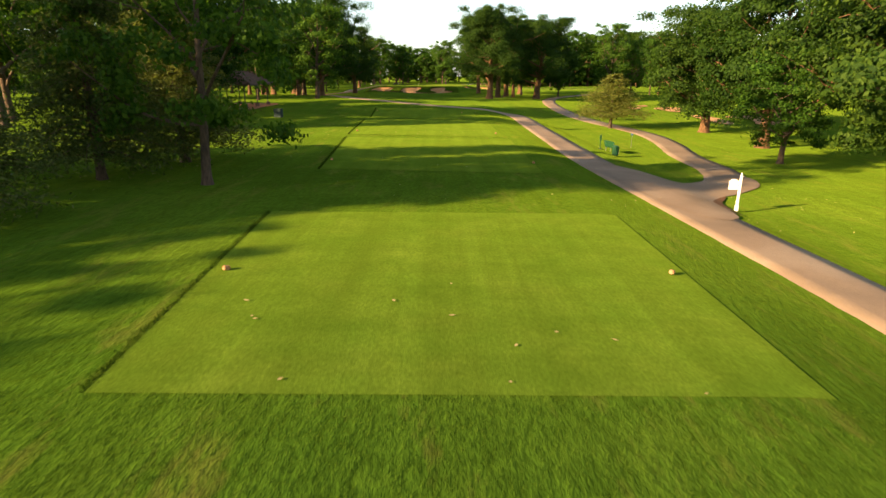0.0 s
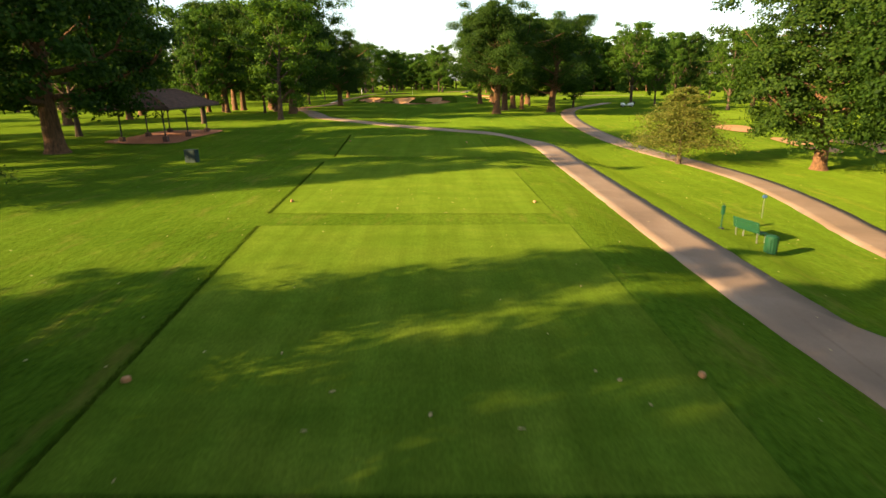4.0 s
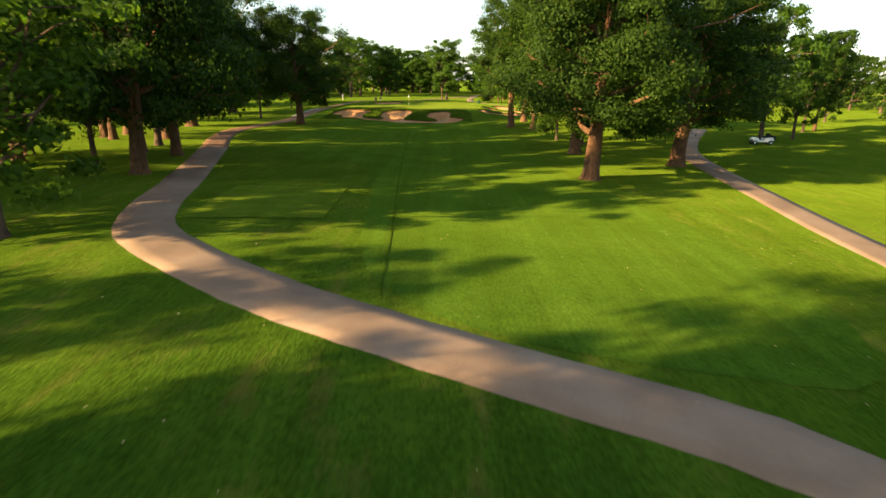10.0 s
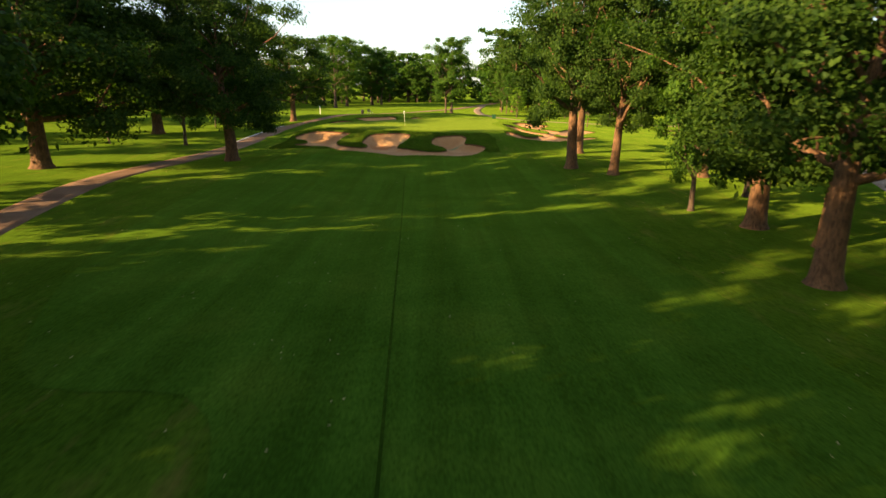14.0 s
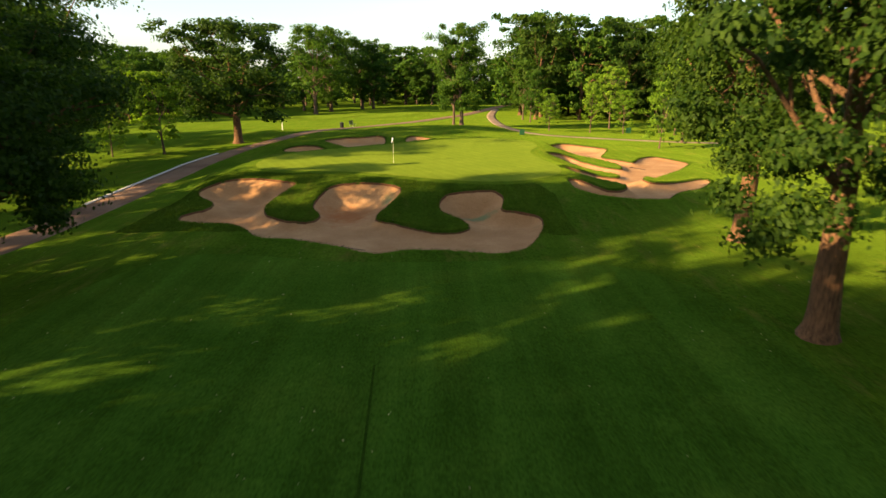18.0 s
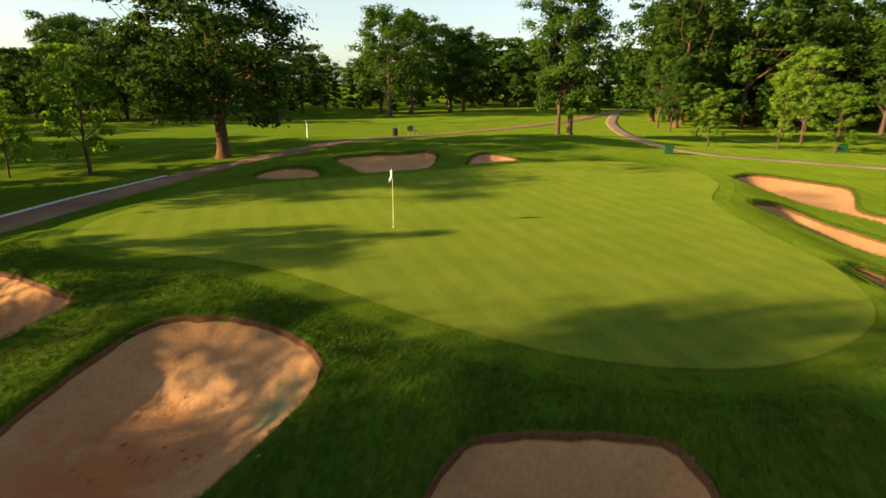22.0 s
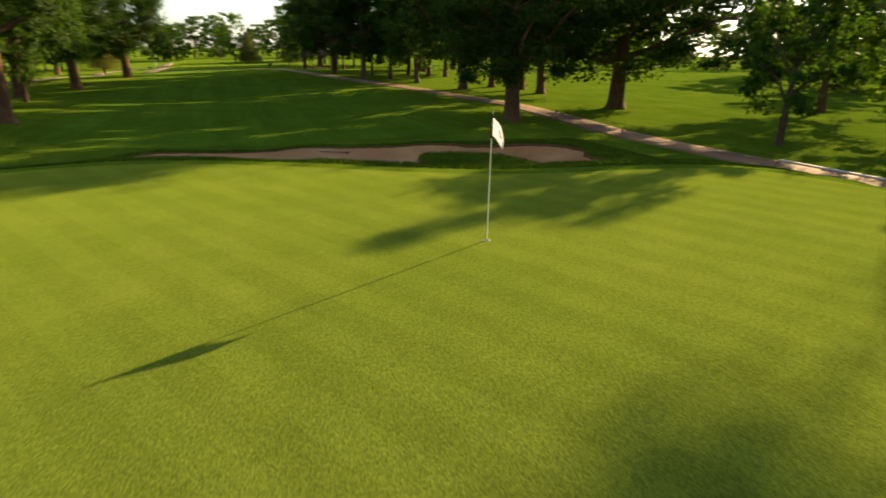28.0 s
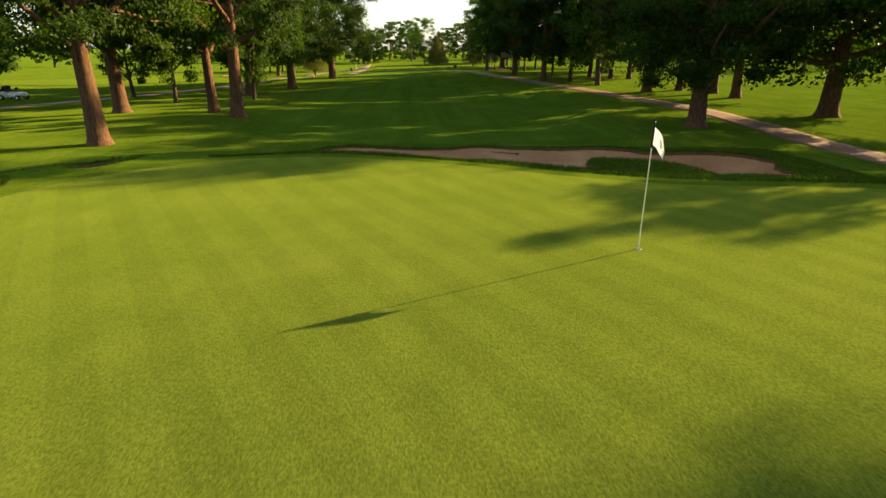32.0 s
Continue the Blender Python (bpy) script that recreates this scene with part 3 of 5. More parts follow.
def leaves(rng, centres, normals, size, long=1.5):
    """One bent four-cornered leaf spray at each centre, facing roughly along its normal."""
    n = len(centres)
    nn = normals + rng.normal(0, 0.62, (n, 3))
    nn /= np.linalg.norm(nn, axis=1)[:, None] + 1e-9
    a = np.cross(nn, rng.normal(0, 1, (n, 3)))
    a /= np.linalg.norm(a, axis=1)[:, None] + 1e-9
    b = np.cross(nn, a)
    s = (size * rng.uniform(0.6, 1.35, n))[:, None]
    fold = nn * s * rng.uniform(-0.25, 0.25, (n, 1))
    v = np.stack([centres - a * s * long / 2, centres - b * s * 0.42 + fold, centres + a * s * long / 2, centres + b * s * 0.42 + fold], 1).reshape(-1, 3)
    return v, np.arange(4 * n).reshape(n, 4)


def clump_shell(rng, centre, radii, count):
    d = rng.normal(0, 1, (count, 3))
    d /= np.linalg.norm(d, axis=1)[:, None]
    d[:, 2] = np.where(d[:, 2] < -0.35, -d[:, 2] * 0.8, d[:, 2])
    r = np.abs(rng.normal(0.74, 0.27, (count, 1)))
    return centre + d * r * radii, d * [1, 1, 1.2]


def broadleaf(name, seed, height, spread, trunk_r, crown_from, clumps, per_clump, leaf, mats, label, category="tree", lean=0.0, upright=0.0, split=False, widest=0.36, airy=0.55):
    """A tree with a flared trunk, forking limbs and a crown of leafy clumps round the limb ends. spread: the crown's radius."""
    rng = np.random.default_rng(seed)
    t = thing(name, label, category)
    wood, tips = [], []
    top = height * 0.78
    hs = np.array([0, 0.012, 0.03, 0.07, 0.15, 0.28, 0.42, 0.58, 0.75, 1.0]) * top
    wob = np.cumsum(rng.normal(0, 0.012 * height, (len(hs), 2)), 0) * (hs / top)[:, None]
    tr = np.c_[wob[:, 0] + lean * hs, wob[:, 1], hs - 0.15 * (hs == 0)]
    rad = trunk_r * np.array([1.75, 1.4, 1.18, 1.05, 0.96, 0.85, 0.7, 0.5, 0.32, 0.08])
    wood.append(tube(tr, rad, 12))
    limbs = max(6, clumps // 8)
    for k in range(limbs):
        bough = []
        f = crown_from + (0.95 - crown_from) * (k + rng.uniform(0, 0.8)) / limbs
        h0 = f * top
        start = np.array([np.interp(h0, hs, tr[:, c]) for c in range(3)])
        az = k * 2.4 + rng.uniform(-0.5, 0.5)
        reach = spread * math.sqrt(max(0.06, 1 - (max(0, f - 0.35) / 0.72) ** 2)) * rng.uniform(0.62, 0.9)
        rise = (height * (0.10 + 0.16 * rng.random()) + upright * reach) * (0.6 + f)
        s = np.linspace(0, 1, 6)[:, None]
        way = np.array([math.cos(az), math.sin(az), 0])
        bow = np.sin(s * np.pi) * rng.normal(0, 0.05 * spread, (1, 3))
        line = start + way * reach * s + np.array([0, 0, rise]) * s ** rng.uniform(0.7, 1.6) + bow + rng.normal(0, 0.02 * spread, (6, 3)) * s
        line[:, 2] = np.minimum(line[:, 2], height * 0.93)
        r0 = max(0.04, np.interp(h0, hs, rad) * rng.uniform(0.42, 0.62))
        bough.append(tube(line, r0 * np.linspace(1, 0.25, 6), 6))
        hang = line[3] + rng.normal(0, 0.1 * spread, 3)
        hang[2] = max(hang[2], line[3][2] - 0.02 * height)
        tips += [line[-1], hang]
        for _ in range(2):
            a = line[rng.integers(2, 5)]
            e = a + (way * rng.uniform(0.1, 0.35) + rng.normal(0, 0.22, 3) + [0, 0, 0.12]) * spread
            e[2] = max(min(e[2], height * 0.95), a[2] - 0.02 * height)
            bough.append(tube(np.array([a, (a + e) / 2 + rng.normal(0, 0.03 * spread, 3), e]), r0 * np.array([0.4, 0.28, 0.12]), 5))
            tips.append(e)
        if split:
            me = quads_mesh("limb", *join(bough), mats[0])
            me.shade_smooth()
            new("limb", me).parent = t
        else:
            wood += bough
    tips = np.array(tips)
    low = crown_from * top
    extra = max(0, clumps - len(tips))
    # leafy clumps fill an uneven dome round the limbs, with a ragged skirt
    u = (np.arange(extra) + rng.random(extra)) / max(1, extra)
    az = np.arange(extra) * 2.39996 + rng.normal(0, 0.35, extra)
    dome = np.where(u < widest, 0.80 + 0.20 * u / widest, np.sqrt(np.clip(1 - ((u - widest) / (1.03 - widest)) ** 2, 0.02, 1)))
    lump = 1 + 0.15 * np.sin(2 * az + seed) + 0.12 * np.sin(3 * az + 5 * u + 2 * seed)
    far = spread * 0.84 * dome * lump * np.sqrt(rng.uniform(0.28, 1.0, extra))
    zc = low * 0.9 + (height * 0.94 - low * 0.9) * u + rng.normal(0, 0.02 * height, extra)
    more = np.c_[np.interp(zc, hs, tr[:, 0]) + far * np.cos(az), np.interp(zc, hs, tr[:, 1]) + far * np.sin(az), zc]
    gap = np.sin(3 * az + 4 * u + seed) * np.sin(2 * az - 7 * u + 3 * seed)
    centres = np.concatenate([tips, more[gap < airy]])
    mid = np.array([0, 0, low + 0.35 * (height - low)])
    vs = []
    for c in centres:
        r = spread * rng.uniform(0.11, 0.25) * np.array([1, 1, rng.uniform(0.6, 0.95)])
        cs, ns = clump_shell(rng, c, r, int(per_clump * rng.uniform(0.7, 1.3)))
        out = (c - mid) / [spread, spread, height - low]
        vs.append((cs, ns + out * 0.9))
    cs, ns = np.concatenate([a for a, _ in vs]), np.concatenate([b for _, b in vs])
    ok = cs[:, 2] < height
    me = quads_mesh("trunk", *join(wood), mats[0])
    me.shade_smooth()
    a = new("trunk", me)
    b = new("crown", quads_mesh("crown", *leaves(rng, cs[ok], ns[ok], leaf), mats[1]))
    a.parent = b.parent = t
    return t


def conifer(name, seed, height, spread, trunk_r, whorls, per_branch, leaf, mats, label, bare=0.12, droop=0.15):
    """A conifer: straight trunk, whorls of drooping branches set with needle sprays."""
    rng = np.random.default_rng(seed)
    t = thing(name, label, "conifer")
    wood = [tube([(0, 0, -0.1), (0, 0, 0.3), (0.03 * height * rng.normal() * 0.3, 0, height * 0.5), (0, 0, height)], trunk_r * np.array([1.4, 1.0, 0.6, 0.05]), 10)]
    cs, ns = [], []
    for k in range(whorls):
        f = bare + (1 - bare) * (k / whorls)
        reach = spread * (1 - f) ** 0.7 * rng.uniform(0.75, 1.1) + 0.1
        for j in range(6):
            az = j * 1.05 + k * 0.6 + rng.uniform(-0.3, 0.3)
            way = np.array([math.cos(az), math.sin(az), 0])
            s = np.linspace(0, 1, 5)[:, None]
            z0 = f * height + rng.uniform(-0.02, 0.02) * height
            line = np.array([0, 0, z0]) + way * reach * s * rng.uniform(0.7, 1.05) + np.array([0, 0, 1]) * (0.10 * np.sin(s * 2.6) - droop * s**2) * reach
            wood.append(tube(line, trunk_r * 0.22 * (1 - f * 0.7) * np.linspace(1, 0.2, 5), 5))
            m = int(per_branch * (0.4 + reach / spread))
            u = rng.uniform(0.2, 1.02, m)
            p = np.stack([np.interp(u, s[:, 0], line[:, c]) for c in range(3)], -1)
            cs.append(p + rng.normal(0, 1, (m, 3)) * np.array([0.14, 0.14, 0.06]) * reach * 0.9)
            ns.append(rng.normal(0, 0.5, (m, 3)) + [0, 0, 0.8])
    me = quads_mesh("trunk", *join(wood), mats[0])
    me.shade_smooth()
    a = new("trunk", me)
    b = new("crown", quads_mesh("crown", *leaves(rng, np.concatenate(cs), np.concatenate(ns), leaf, 2.4), mats[1]))
    a.parent = b.parent = t
    return t


def stand(ob, x, y, size=1.0, turn=0.0, wide=1.0, first=False, label="", group="", name=""):
    m = Matrix.Translation((x, y, zat(x, y) - 0.05)) @ pose(0, 0, 0, 0, 0, turn) @ Matrix.Diagonal((size * wide, size * wide, size, 1))
    if first:
        ob.matrix_basis = m
        made = ob
    else:
        keep = ob.matrix_basis.copy()
        ob.matrix_basis = Matrix()
        made = copy_thing(ob, m)
        ob.matrix_basis = keep
    return tagged(made, label, group=group)


OAK = [broadleaf("oak_tree", 10 + k, 15.0, 8.6, 0.55, 0.25, 200, 320, 0.20, (M_BARK, M_OAK), "large old oak with a broad dark green crown, on the rough", split=True, airy=0.75) for k in range(3)]
BROAD = [broadleaf("broad_oak", 17, 14.0, 7.2, 0.55, 0.25, 185, 600, 0.135, (M_BARK, M_OAK), "huge spreading oak with a dense green crown beside the fairway", split=True, airy=0.45)]
NEAR = [broadleaf("old_oak", 15 + k, 15.5, 6.6, 0.47, 0.31, 140, 560, 0.138, (M_BARK, M_OAK), "tall old oak with reddish bark and bare lower limbs", upright=0.2, split=True, airy=0.34) for k in range(2)]
GROVE = [broadleaf("grove_oak", 20 + k, 15.0, 7.6, 0.45, 0.29, 150, 150, 0.27, (M_BARK, M_OAK), "dark green oak standing in the grove beside the fairway") for k in range(2)]
MAPLE = [broadleaf("maple_tree", 30 + k, 13.0, 5.2, 0.30, 0.20, 130, 130, 0.215, (M_BARK_DARK, M_MAPLE), "leafy mid-green maple on the rough", upright=0.3) for k in range(3)]
LAWN = [broadleaf("lawn_maple", 41, 13.0, 5.0, 0.18, 0.20, 110, 190, 0.15, (M_BARK_DARK, M_MAPLE), "maple with a tall bare trunk beside the tees", upright=0.25)]
YOUNG = [broadleaf("young_tree", 50 + k, 7.0, 2.4, 0.10, 0.20, 80, 90, 0.14, (M_BARK_DARK, M_YOUNG), "slender young tree with bright yellow-green leaves", upright=0.5, widest=0.2) for k in range(3)]
FAR = [broadleaf("far_tree", 70 + k, 16.0, 7.0, 0.36, 0.07, 70, 54, 0.52, (M_BARK_DARK, M_OAK if k % 2 else M_MAPLE), "distant leafy tree in the surrounding woods", "tree", airy=1.0) for k in range(4)]
WOOD = [broadleaf("wood_tree", 80 + k, 16.0, 6.2, 0.30, 0.14, 110, 90, 0.34, (M_BARK, M_OAK if k == 1 else M_MAPLE), "tall leafy tree at the edge of the woods behind the green", upright=0.3, airy=0.7) for k in range(3)]
PINE = conifer("pine_tree", 90, 10.0, 3.6, 0.20, 17, 330, 0.075, (M_BARK_DARK, M_PINE), "dark green pine with branches down to the lawn", bare=0.10)
SMALL = conifer("small_pine", 91, 3.8, 3.0, 0.11, 10, 400, 0.05, (M_BARK_DARK, M_RUST), "low spreading pine with rusty yellowish needles beside the path", bare=0.20, droop=-0.02)
started = set()


def put(kinds, k, x, y, h, wide=1.0, turn=None, label="", group=""):
    ob = kinds[k % len(kinds)] if isinstance(kinds, list) else kinds
    base = {"oak": 15.0, "bro": 14.0, "old": 15.5, "gro": 15.0, "map": 13.0, "law": 13.0, "you": 7.0, "far": 16.0, "woo": 16.0, "pin": 10.0, "sma": 3.8}[ob.name[:3]]
    first = ob.name not in started
    started.add(ob.name)
    return stand(ob, x, y, h / base, (k * 77.0) % 360 if turn is None else turn, wide, first, label, group)


# trees the flight passes, plus added shade trees: kind, turn, place, height and breadth
TREE_ROW_A = [
    (LAWN, 26, -7.9, 18.4, 12.0, 0.87),
    (OAK, 60, 20.5, 23.0, 11.0, 0.95),
    (MAPLE, 89, 28.9, 24.4, 11.0, 0.80),
    (MAPLE, 66, 30.4, 31.8, 11.0, 0.80),
    (MAPLE, 22, 19.7, 32.5, 6.5, 1.06),
    (OAK, 30, 23.1, 40.6, 12.0, 0.87),
    (OAK, 29, 24.0, 52.0, 11.0, 0.99),
    (SMALL, 28, 16.0, 54.3, 5.2, 1.02),
    (BROAD, 6, 7.5, 93.1, 13.8, 0.87),
    # five maples out of view on the left, added to shade the first tees
    (MAPLE, 73, -31.0, -5.0, 8.4, 1.04),
    (MAPLE, 13, -28.5, -1.5, 8.2, 1.07),
    (MAPLE, 64, -27.0, 2.0, 8.4, 1.04),
    (MAPLE, 25, -26.0, 6.3, 12.6, 0.82),
    (MAPLE, 51, -23.0, 10.0, 12.0, 0.88),
]
TREE_ROW_B = [
    (PINE, 72, -12.1, 12.7, 7.3, 1.14),
    # two more unseen maples, added so their shadows cross the tees
    (MAPLE, 46, -25.0, 14.0, 8.5, 1.18),
    (MAPLE, 83, -23.0, 18.5, 7.4, 1.18),
    (PINE, 23, -11.7, 18.9, 9.0, 0.90),
    (PINE, 22, -10.7, 23.1, 7.4, 1.31),
    # maple hidden behind the pine, added for its shade
    (MAPLE, 20, -27.5, 35.5, 13.0, 0.83),
    (PINE, 3, -19.1, 36.4, 8.6, 1.07),
    (MAPLE, 23, -29.8, 39.3, 12.0, 0.83),
    # two unseen oaks, added to keep the pavilion floor in shade
    (GROVE, 37, -39.0, 41.5, 11.0, 0.90),
    (GROVE, 9, -41.0, 49.0, 11.0, 0.90),
    (OAK, 50, -23.7, 51.5, 14.5, 1.0),
    # third unseen oak added for the pavilion's shade, kept low
    (GROVE, 89, -44.0, 57.0, 8.5, 0.93),
    (MAPLE, 58, -28.7, 61.8, 10.5, 0.85),
    (MAPLE, 20, -24.0, 74.5, 11.0, 0.70),
]
TREE_ROW_C = [
    (MAPLE, 42, -16.9, 77.2, 11.8, 0.95),
    # oak added out of sight behind the pine and pavilion
    (GROVE, 15, -36.0, 83.0, 13.0, 0.84),
    (OAK, 10, -19.2, 91.2, 14.5, 0.80),
    # oak added out of sight, like the one before the big oak
    (GROVE, 36, -39.0, 91.5, 13.5, 0.80),
    (MAPLE, 74, -23.9, 94.9, 10.0, 0.75),
    (GROVE, 5, -29.2, 95.5, 14.0, 0.70),
    (GROVE, 8, -31.0, 99.1, 14.0, 0.70),
    (GROVE, 74, -33.4, 99.5, 14.0, 0.70),
    (BROAD, 91, 16.4, 101.4, 13.4, 1.02),
    (MAPLE, 53, 48.9, 101.5, 9.6, 1.03),
    (MAPLE, 44, 45.4, 106.9, 11.6, 0.85),
    (NEAR, 60, 10.3, 108.6, 14.5, 1.05),
    (GROVE, 48, 13.8, 113.7, 14.0, 0.78),
    (GROVE, 56, 54.9, 117.3, 13.0, 0.93),
]
TREE_ROW_D = [
    (NEAR, 62, 12.8, 117.4, 14.5, 1.05),
    (MAPLE, 28, 23.7, 118.9, 9.0, 0.83),
    (MAPLE, 73, 11.4, 121.5, 10.0, 0.62),
    (MAPLE, 32, 35.6, 123.8, 14.9, 0.75),
    (MAPLE, 83, 17.0, 125.8, 11.0, 0.68),
    (MAPLE, 31, 41.1, 126.5, 12.1, 0.60),
    (NEAR, 57, 17.8, 133.9, 16.0, 1.03),
    (NEAR, 64, 11.0, 134.4, 15.0, 0.78),
    (MAPLE, 22, 49.0, 136.9, 12.8, 0.55),
    (NEAR, 52, 8.4, 137.6, 17.0, 0.83),
    (GROVE, 73, 51.8, 138.7, 13.4, 0.55),
    (NEAR, 85, 11.9, 148.8, 17.0, 0.83),
    (FAR, 13, 65.9, 157.3, 12.9, 0.56),
    (GROVE, 54, -21.3, 100.7, 14.0, 0.85),
]
TREE_ROW_E = [
    (MAPLE, 22, -24.5, 102.2, 13.0, 0.85),
    (MAPLE, 45, -26.2, 108.2, 15.5, 0.80),
    (GROVE, 84, -33.5, 114.3, 15.0, 0.79),
    (GROVE, 60, -29.1, 116.0, 16.5, 0.92),
    (GROVE, 72, -35.9, 117.2, 17.0, 0.80),
    (GROVE, 7, -35.9, 121.6, 18.0, 0.80),
    (OAK, 45, -34.9, 135.9, 17.2, 1.04),
    # oak added towards the sun to shade the left bunker lobe
    (GROVE, 21, -52.0, 142.0, 14.6, 0.72),
    # two oaks added beyond view to throw shade over the forward tee
    (GROVE, 33, -38.0, 75.0, 14.0, 0.95),
    (GROVE, 14, -46.0, 72.0, 14.0, 0.95),
    (BROAD, 57, -21.7, 141.8, 15.6, 0.84),
    (MAPLE, 80, -84.6, 147.8, 12.0, 0.83),
    (MAPLE, 26, -89.3, 150.7, 12.0, 0.83),
    (MAPLE, 23, -31.3, 154.7, 11.0, 0.72, 151),
    (YOUNG, 29, -40.2, 155.4, 9.0, 0.85),
    (YOUNG, 68, 24.1, 190.0, 8.0, 0.84),
    (YOUNG, 15, 30.3, 197.7, 12.6, 0.86),
]
TREE_ROW_F = [
    (MAPLE, 67, 0.9, 212.0, 15.5, 0.80),
    (MAPLE, 53, -0.3, 213.0, 13.5, 0.62),
    (YOUNG, 53, 34.1, 209.0, 9.8, 0.85),
    (YOUNG, 81, 14.5, 209.8, 5.7, 0.92),
    (YOUNG, 47, 26.2, 209.8, 6.7, 0.85),
    (YOUNG, 74, 21.0, 209.9, 9.0, 0.63),
    (YOUNG, 28, 26.9, 219.1, 10.5, 0.82),
    (YOUNG, 27, 17.0, 224.3, 6.5, 1.08),
    (MAPLE, 52, 15.2, 231.0, 9.7, 0.55),
    (MAPLE, 86, 43.6, 235.6, 14.2, 0.85),
    (MAPLE, 2, 14.9, 238.1, 11.6, 0.60),
    (MAPLE, 93, 33.9, 254.7, 14.7, 0.92),
    (MAPLE, 14, 40.0, 285.6, 18.1, 1.04),
    (MAPLE, 21, -8.2, 297.3, 11.6, 0.98),
]
TREE_ROW_G = [
    (MAPLE, 87, -3.6, 297.9, 16.5, 0.92),
    (OAK, 3, -40.9, 168.8, 15.5, 1.2),
    # extra oak added behind its neighbour to widen the shadow on the green
    (OAK, 8, -51.6, 160.6, 18.0, 0.72),
    (YOUNG, 31, -37.9, 181.8, 5.9, 0.84),
    (GROVE, 69, -57.0, 183.0, 13.5, 0.88),
    (GROVE, 6, -69.2, 183.9, 14.0, 0.85),
    (YOUNG, 11, -33.4, 183.9, 8.8, 1.03),
    (GROVE, 41, -69.3, 188.9, 14.0, 0.85),
    (GROVE, 49, -27.9, 192.0, 14.0, 1.16),
    (GROVE, 56, -94.5, 251.6, 18.8, 0.78),
    (MAPLE, 77, -30.5, 253.9, 19.0, 0.95),
    (GROVE, 62, -99.4, 261.6, 18.7, 0.99),
    (MAPLE, 80, -28.7, 264.2, 19.6, 0.93),
    (MAPLE, 88, -19.2, 274.0, 16.9, 0.87),
    (MAPLE, 55, -22.3, 275.3, 18.2, 1.00),
]
TREES = TREE_ROW_A + TREE_ROW_B + TREE_ROW_C + TREE_ROW_D + TREE_ROW_E + TREE_ROW_F + TREE_ROW_G
for row in TREES:
    put(*row)

# woods that close the course on all sides
rng = np.random.default_rng(5)
WOODS = [(-150, -28, 262, 330, 46), (-25, 60, 290, 340, 30), (30, 130, 262, 310, 30), (-80, 75, -68, -34, 22), (16, 95, 238, 275, 44), (70, 150, 95, 240, 22), (60, 150, -20, 95, 16),
         (-190, -105, 95, 190, 26), (-104, -72, 100, 178, 12), (-140, -78, 190, 262, 30), (-78, -45, 222, 262, 15), (-190, -70, -20, 95, 20), (-120, 130, -120, -60, 14)]
for x0, x1, y0, y1, count in WOODS:
    spots = []
    while len(spots) < count:
        p = np.array([rng.uniform(x0, x1), rng.uniform(y0, y1)])
        if all(np.hypot(*(p - q)) > 6.0 for q in spots) or rng.random() < 0.02:
            spots.append(p)
    for p in spots:
        put(WOOD if (x0, y0) == (16, 238) or x0 == -78 else FAR, int(rng.integers(0, 1000)), p[0], p[1], rng.uniform(12.5, 18.5) * (0.82 if x0 < -40 else 1.0) * (1.2 if y0 > 230 and x0 > 0 else 1.0), rng.uniform(0.8, 1.15))
for kinds in (OAK, BROAD, NEAR, GROVE, MAPLE, LAWN, YOUNG, FAR, WOOD):
    for ob in kinds:
        assert ob.name in started, ob.name

# ---- things on the course ----
def shape(name, mat, parent, build, label=""):
    bm = bmesh.new()
    build(bm)
    return part(name, bm, mat, parent, label)


M_WHITE = plain_material("white_paint", (0.80, 0.79, 0.75), 0.5, vary=0.08)
M_GREENPAINT = plain_material("green_paint", (0.010, 0.055, 0.022), 0.5, vary=0.3)
M_CABINET = plain_material("cabinet_paint", (0.014, 0.030, 0.026), 0.6, vary=0.3)
M_DARK = plain_material("dark_metal", (0.02, 0.02, 0.022), 0.5, vary=0.3)
M_BLUE = plain_material("blue_plastic", (0.04, 0.10, 0.20), 0.5, vary=0.2)
M_STEEL = plain_material("steel", (0.45, 0.45, 0.45), 0.35, 0.9, 0.15)
M_POLE = plain_material("pole_paint", (0.74, 0.72, 0.50), 0.4, vary=0.06)
M_BLACK = plain_material("black_rubber", (0.012, 0.012, 0.012), 0.6, vary=0.3)
M_CLOTH = plain_material("flag_cloth", (0.82, 0.82, 0.84), 0.8, vary=0.05)
M_TIMBER = plain_material("dark_timber", (0.07, 0.045, 0.03), 0.8, vary=0.4)
M_SHINGLE = plain_material("cedar_shingles", (0.105, 0.054, 0.036), 0.85, vary=0.6, scale=3.0)
M_PAVER = plain_material("brick_pavers", (0.36, 0.15, 0.08), 0.9, vary=0.3, scale=5.0)
M_PIER = plain_material("brick_pier", (0.10, 0.06, 0.05), 0.9, vary=0.4)
M_KERB = plain_material("concrete_kerb", (0.50, 0.46, 0.42), 0.9, vary=0.18)
M_MARKER = plain_material("wooden_marker", (0.42, 0.20, 0.09), 0.7, vary=0.3)
M_DIVOT = plain_material("divot_sand", (0.30, 0.22, 0.10), 0.95, vary=0.3)
M_LITTER = plain_material("dry_leaf", (0.42, 0.34, 0.16), 0.9, vary=0.4)
M_GLASS, n_, l_, b_ = material("windscreen", 0.05)
b_.inputs["Transmission Weight"].default_value = 0.9


def at(name, label, category, x, y, turn=0.0, group="", size=1.0):
    return thing(name, label, category, Matrix.Translation((x, y, zat(x, y))) @ pose(0, 0, 0, 0, 0, turn) @ Matrix.Scale(size, 4), group)


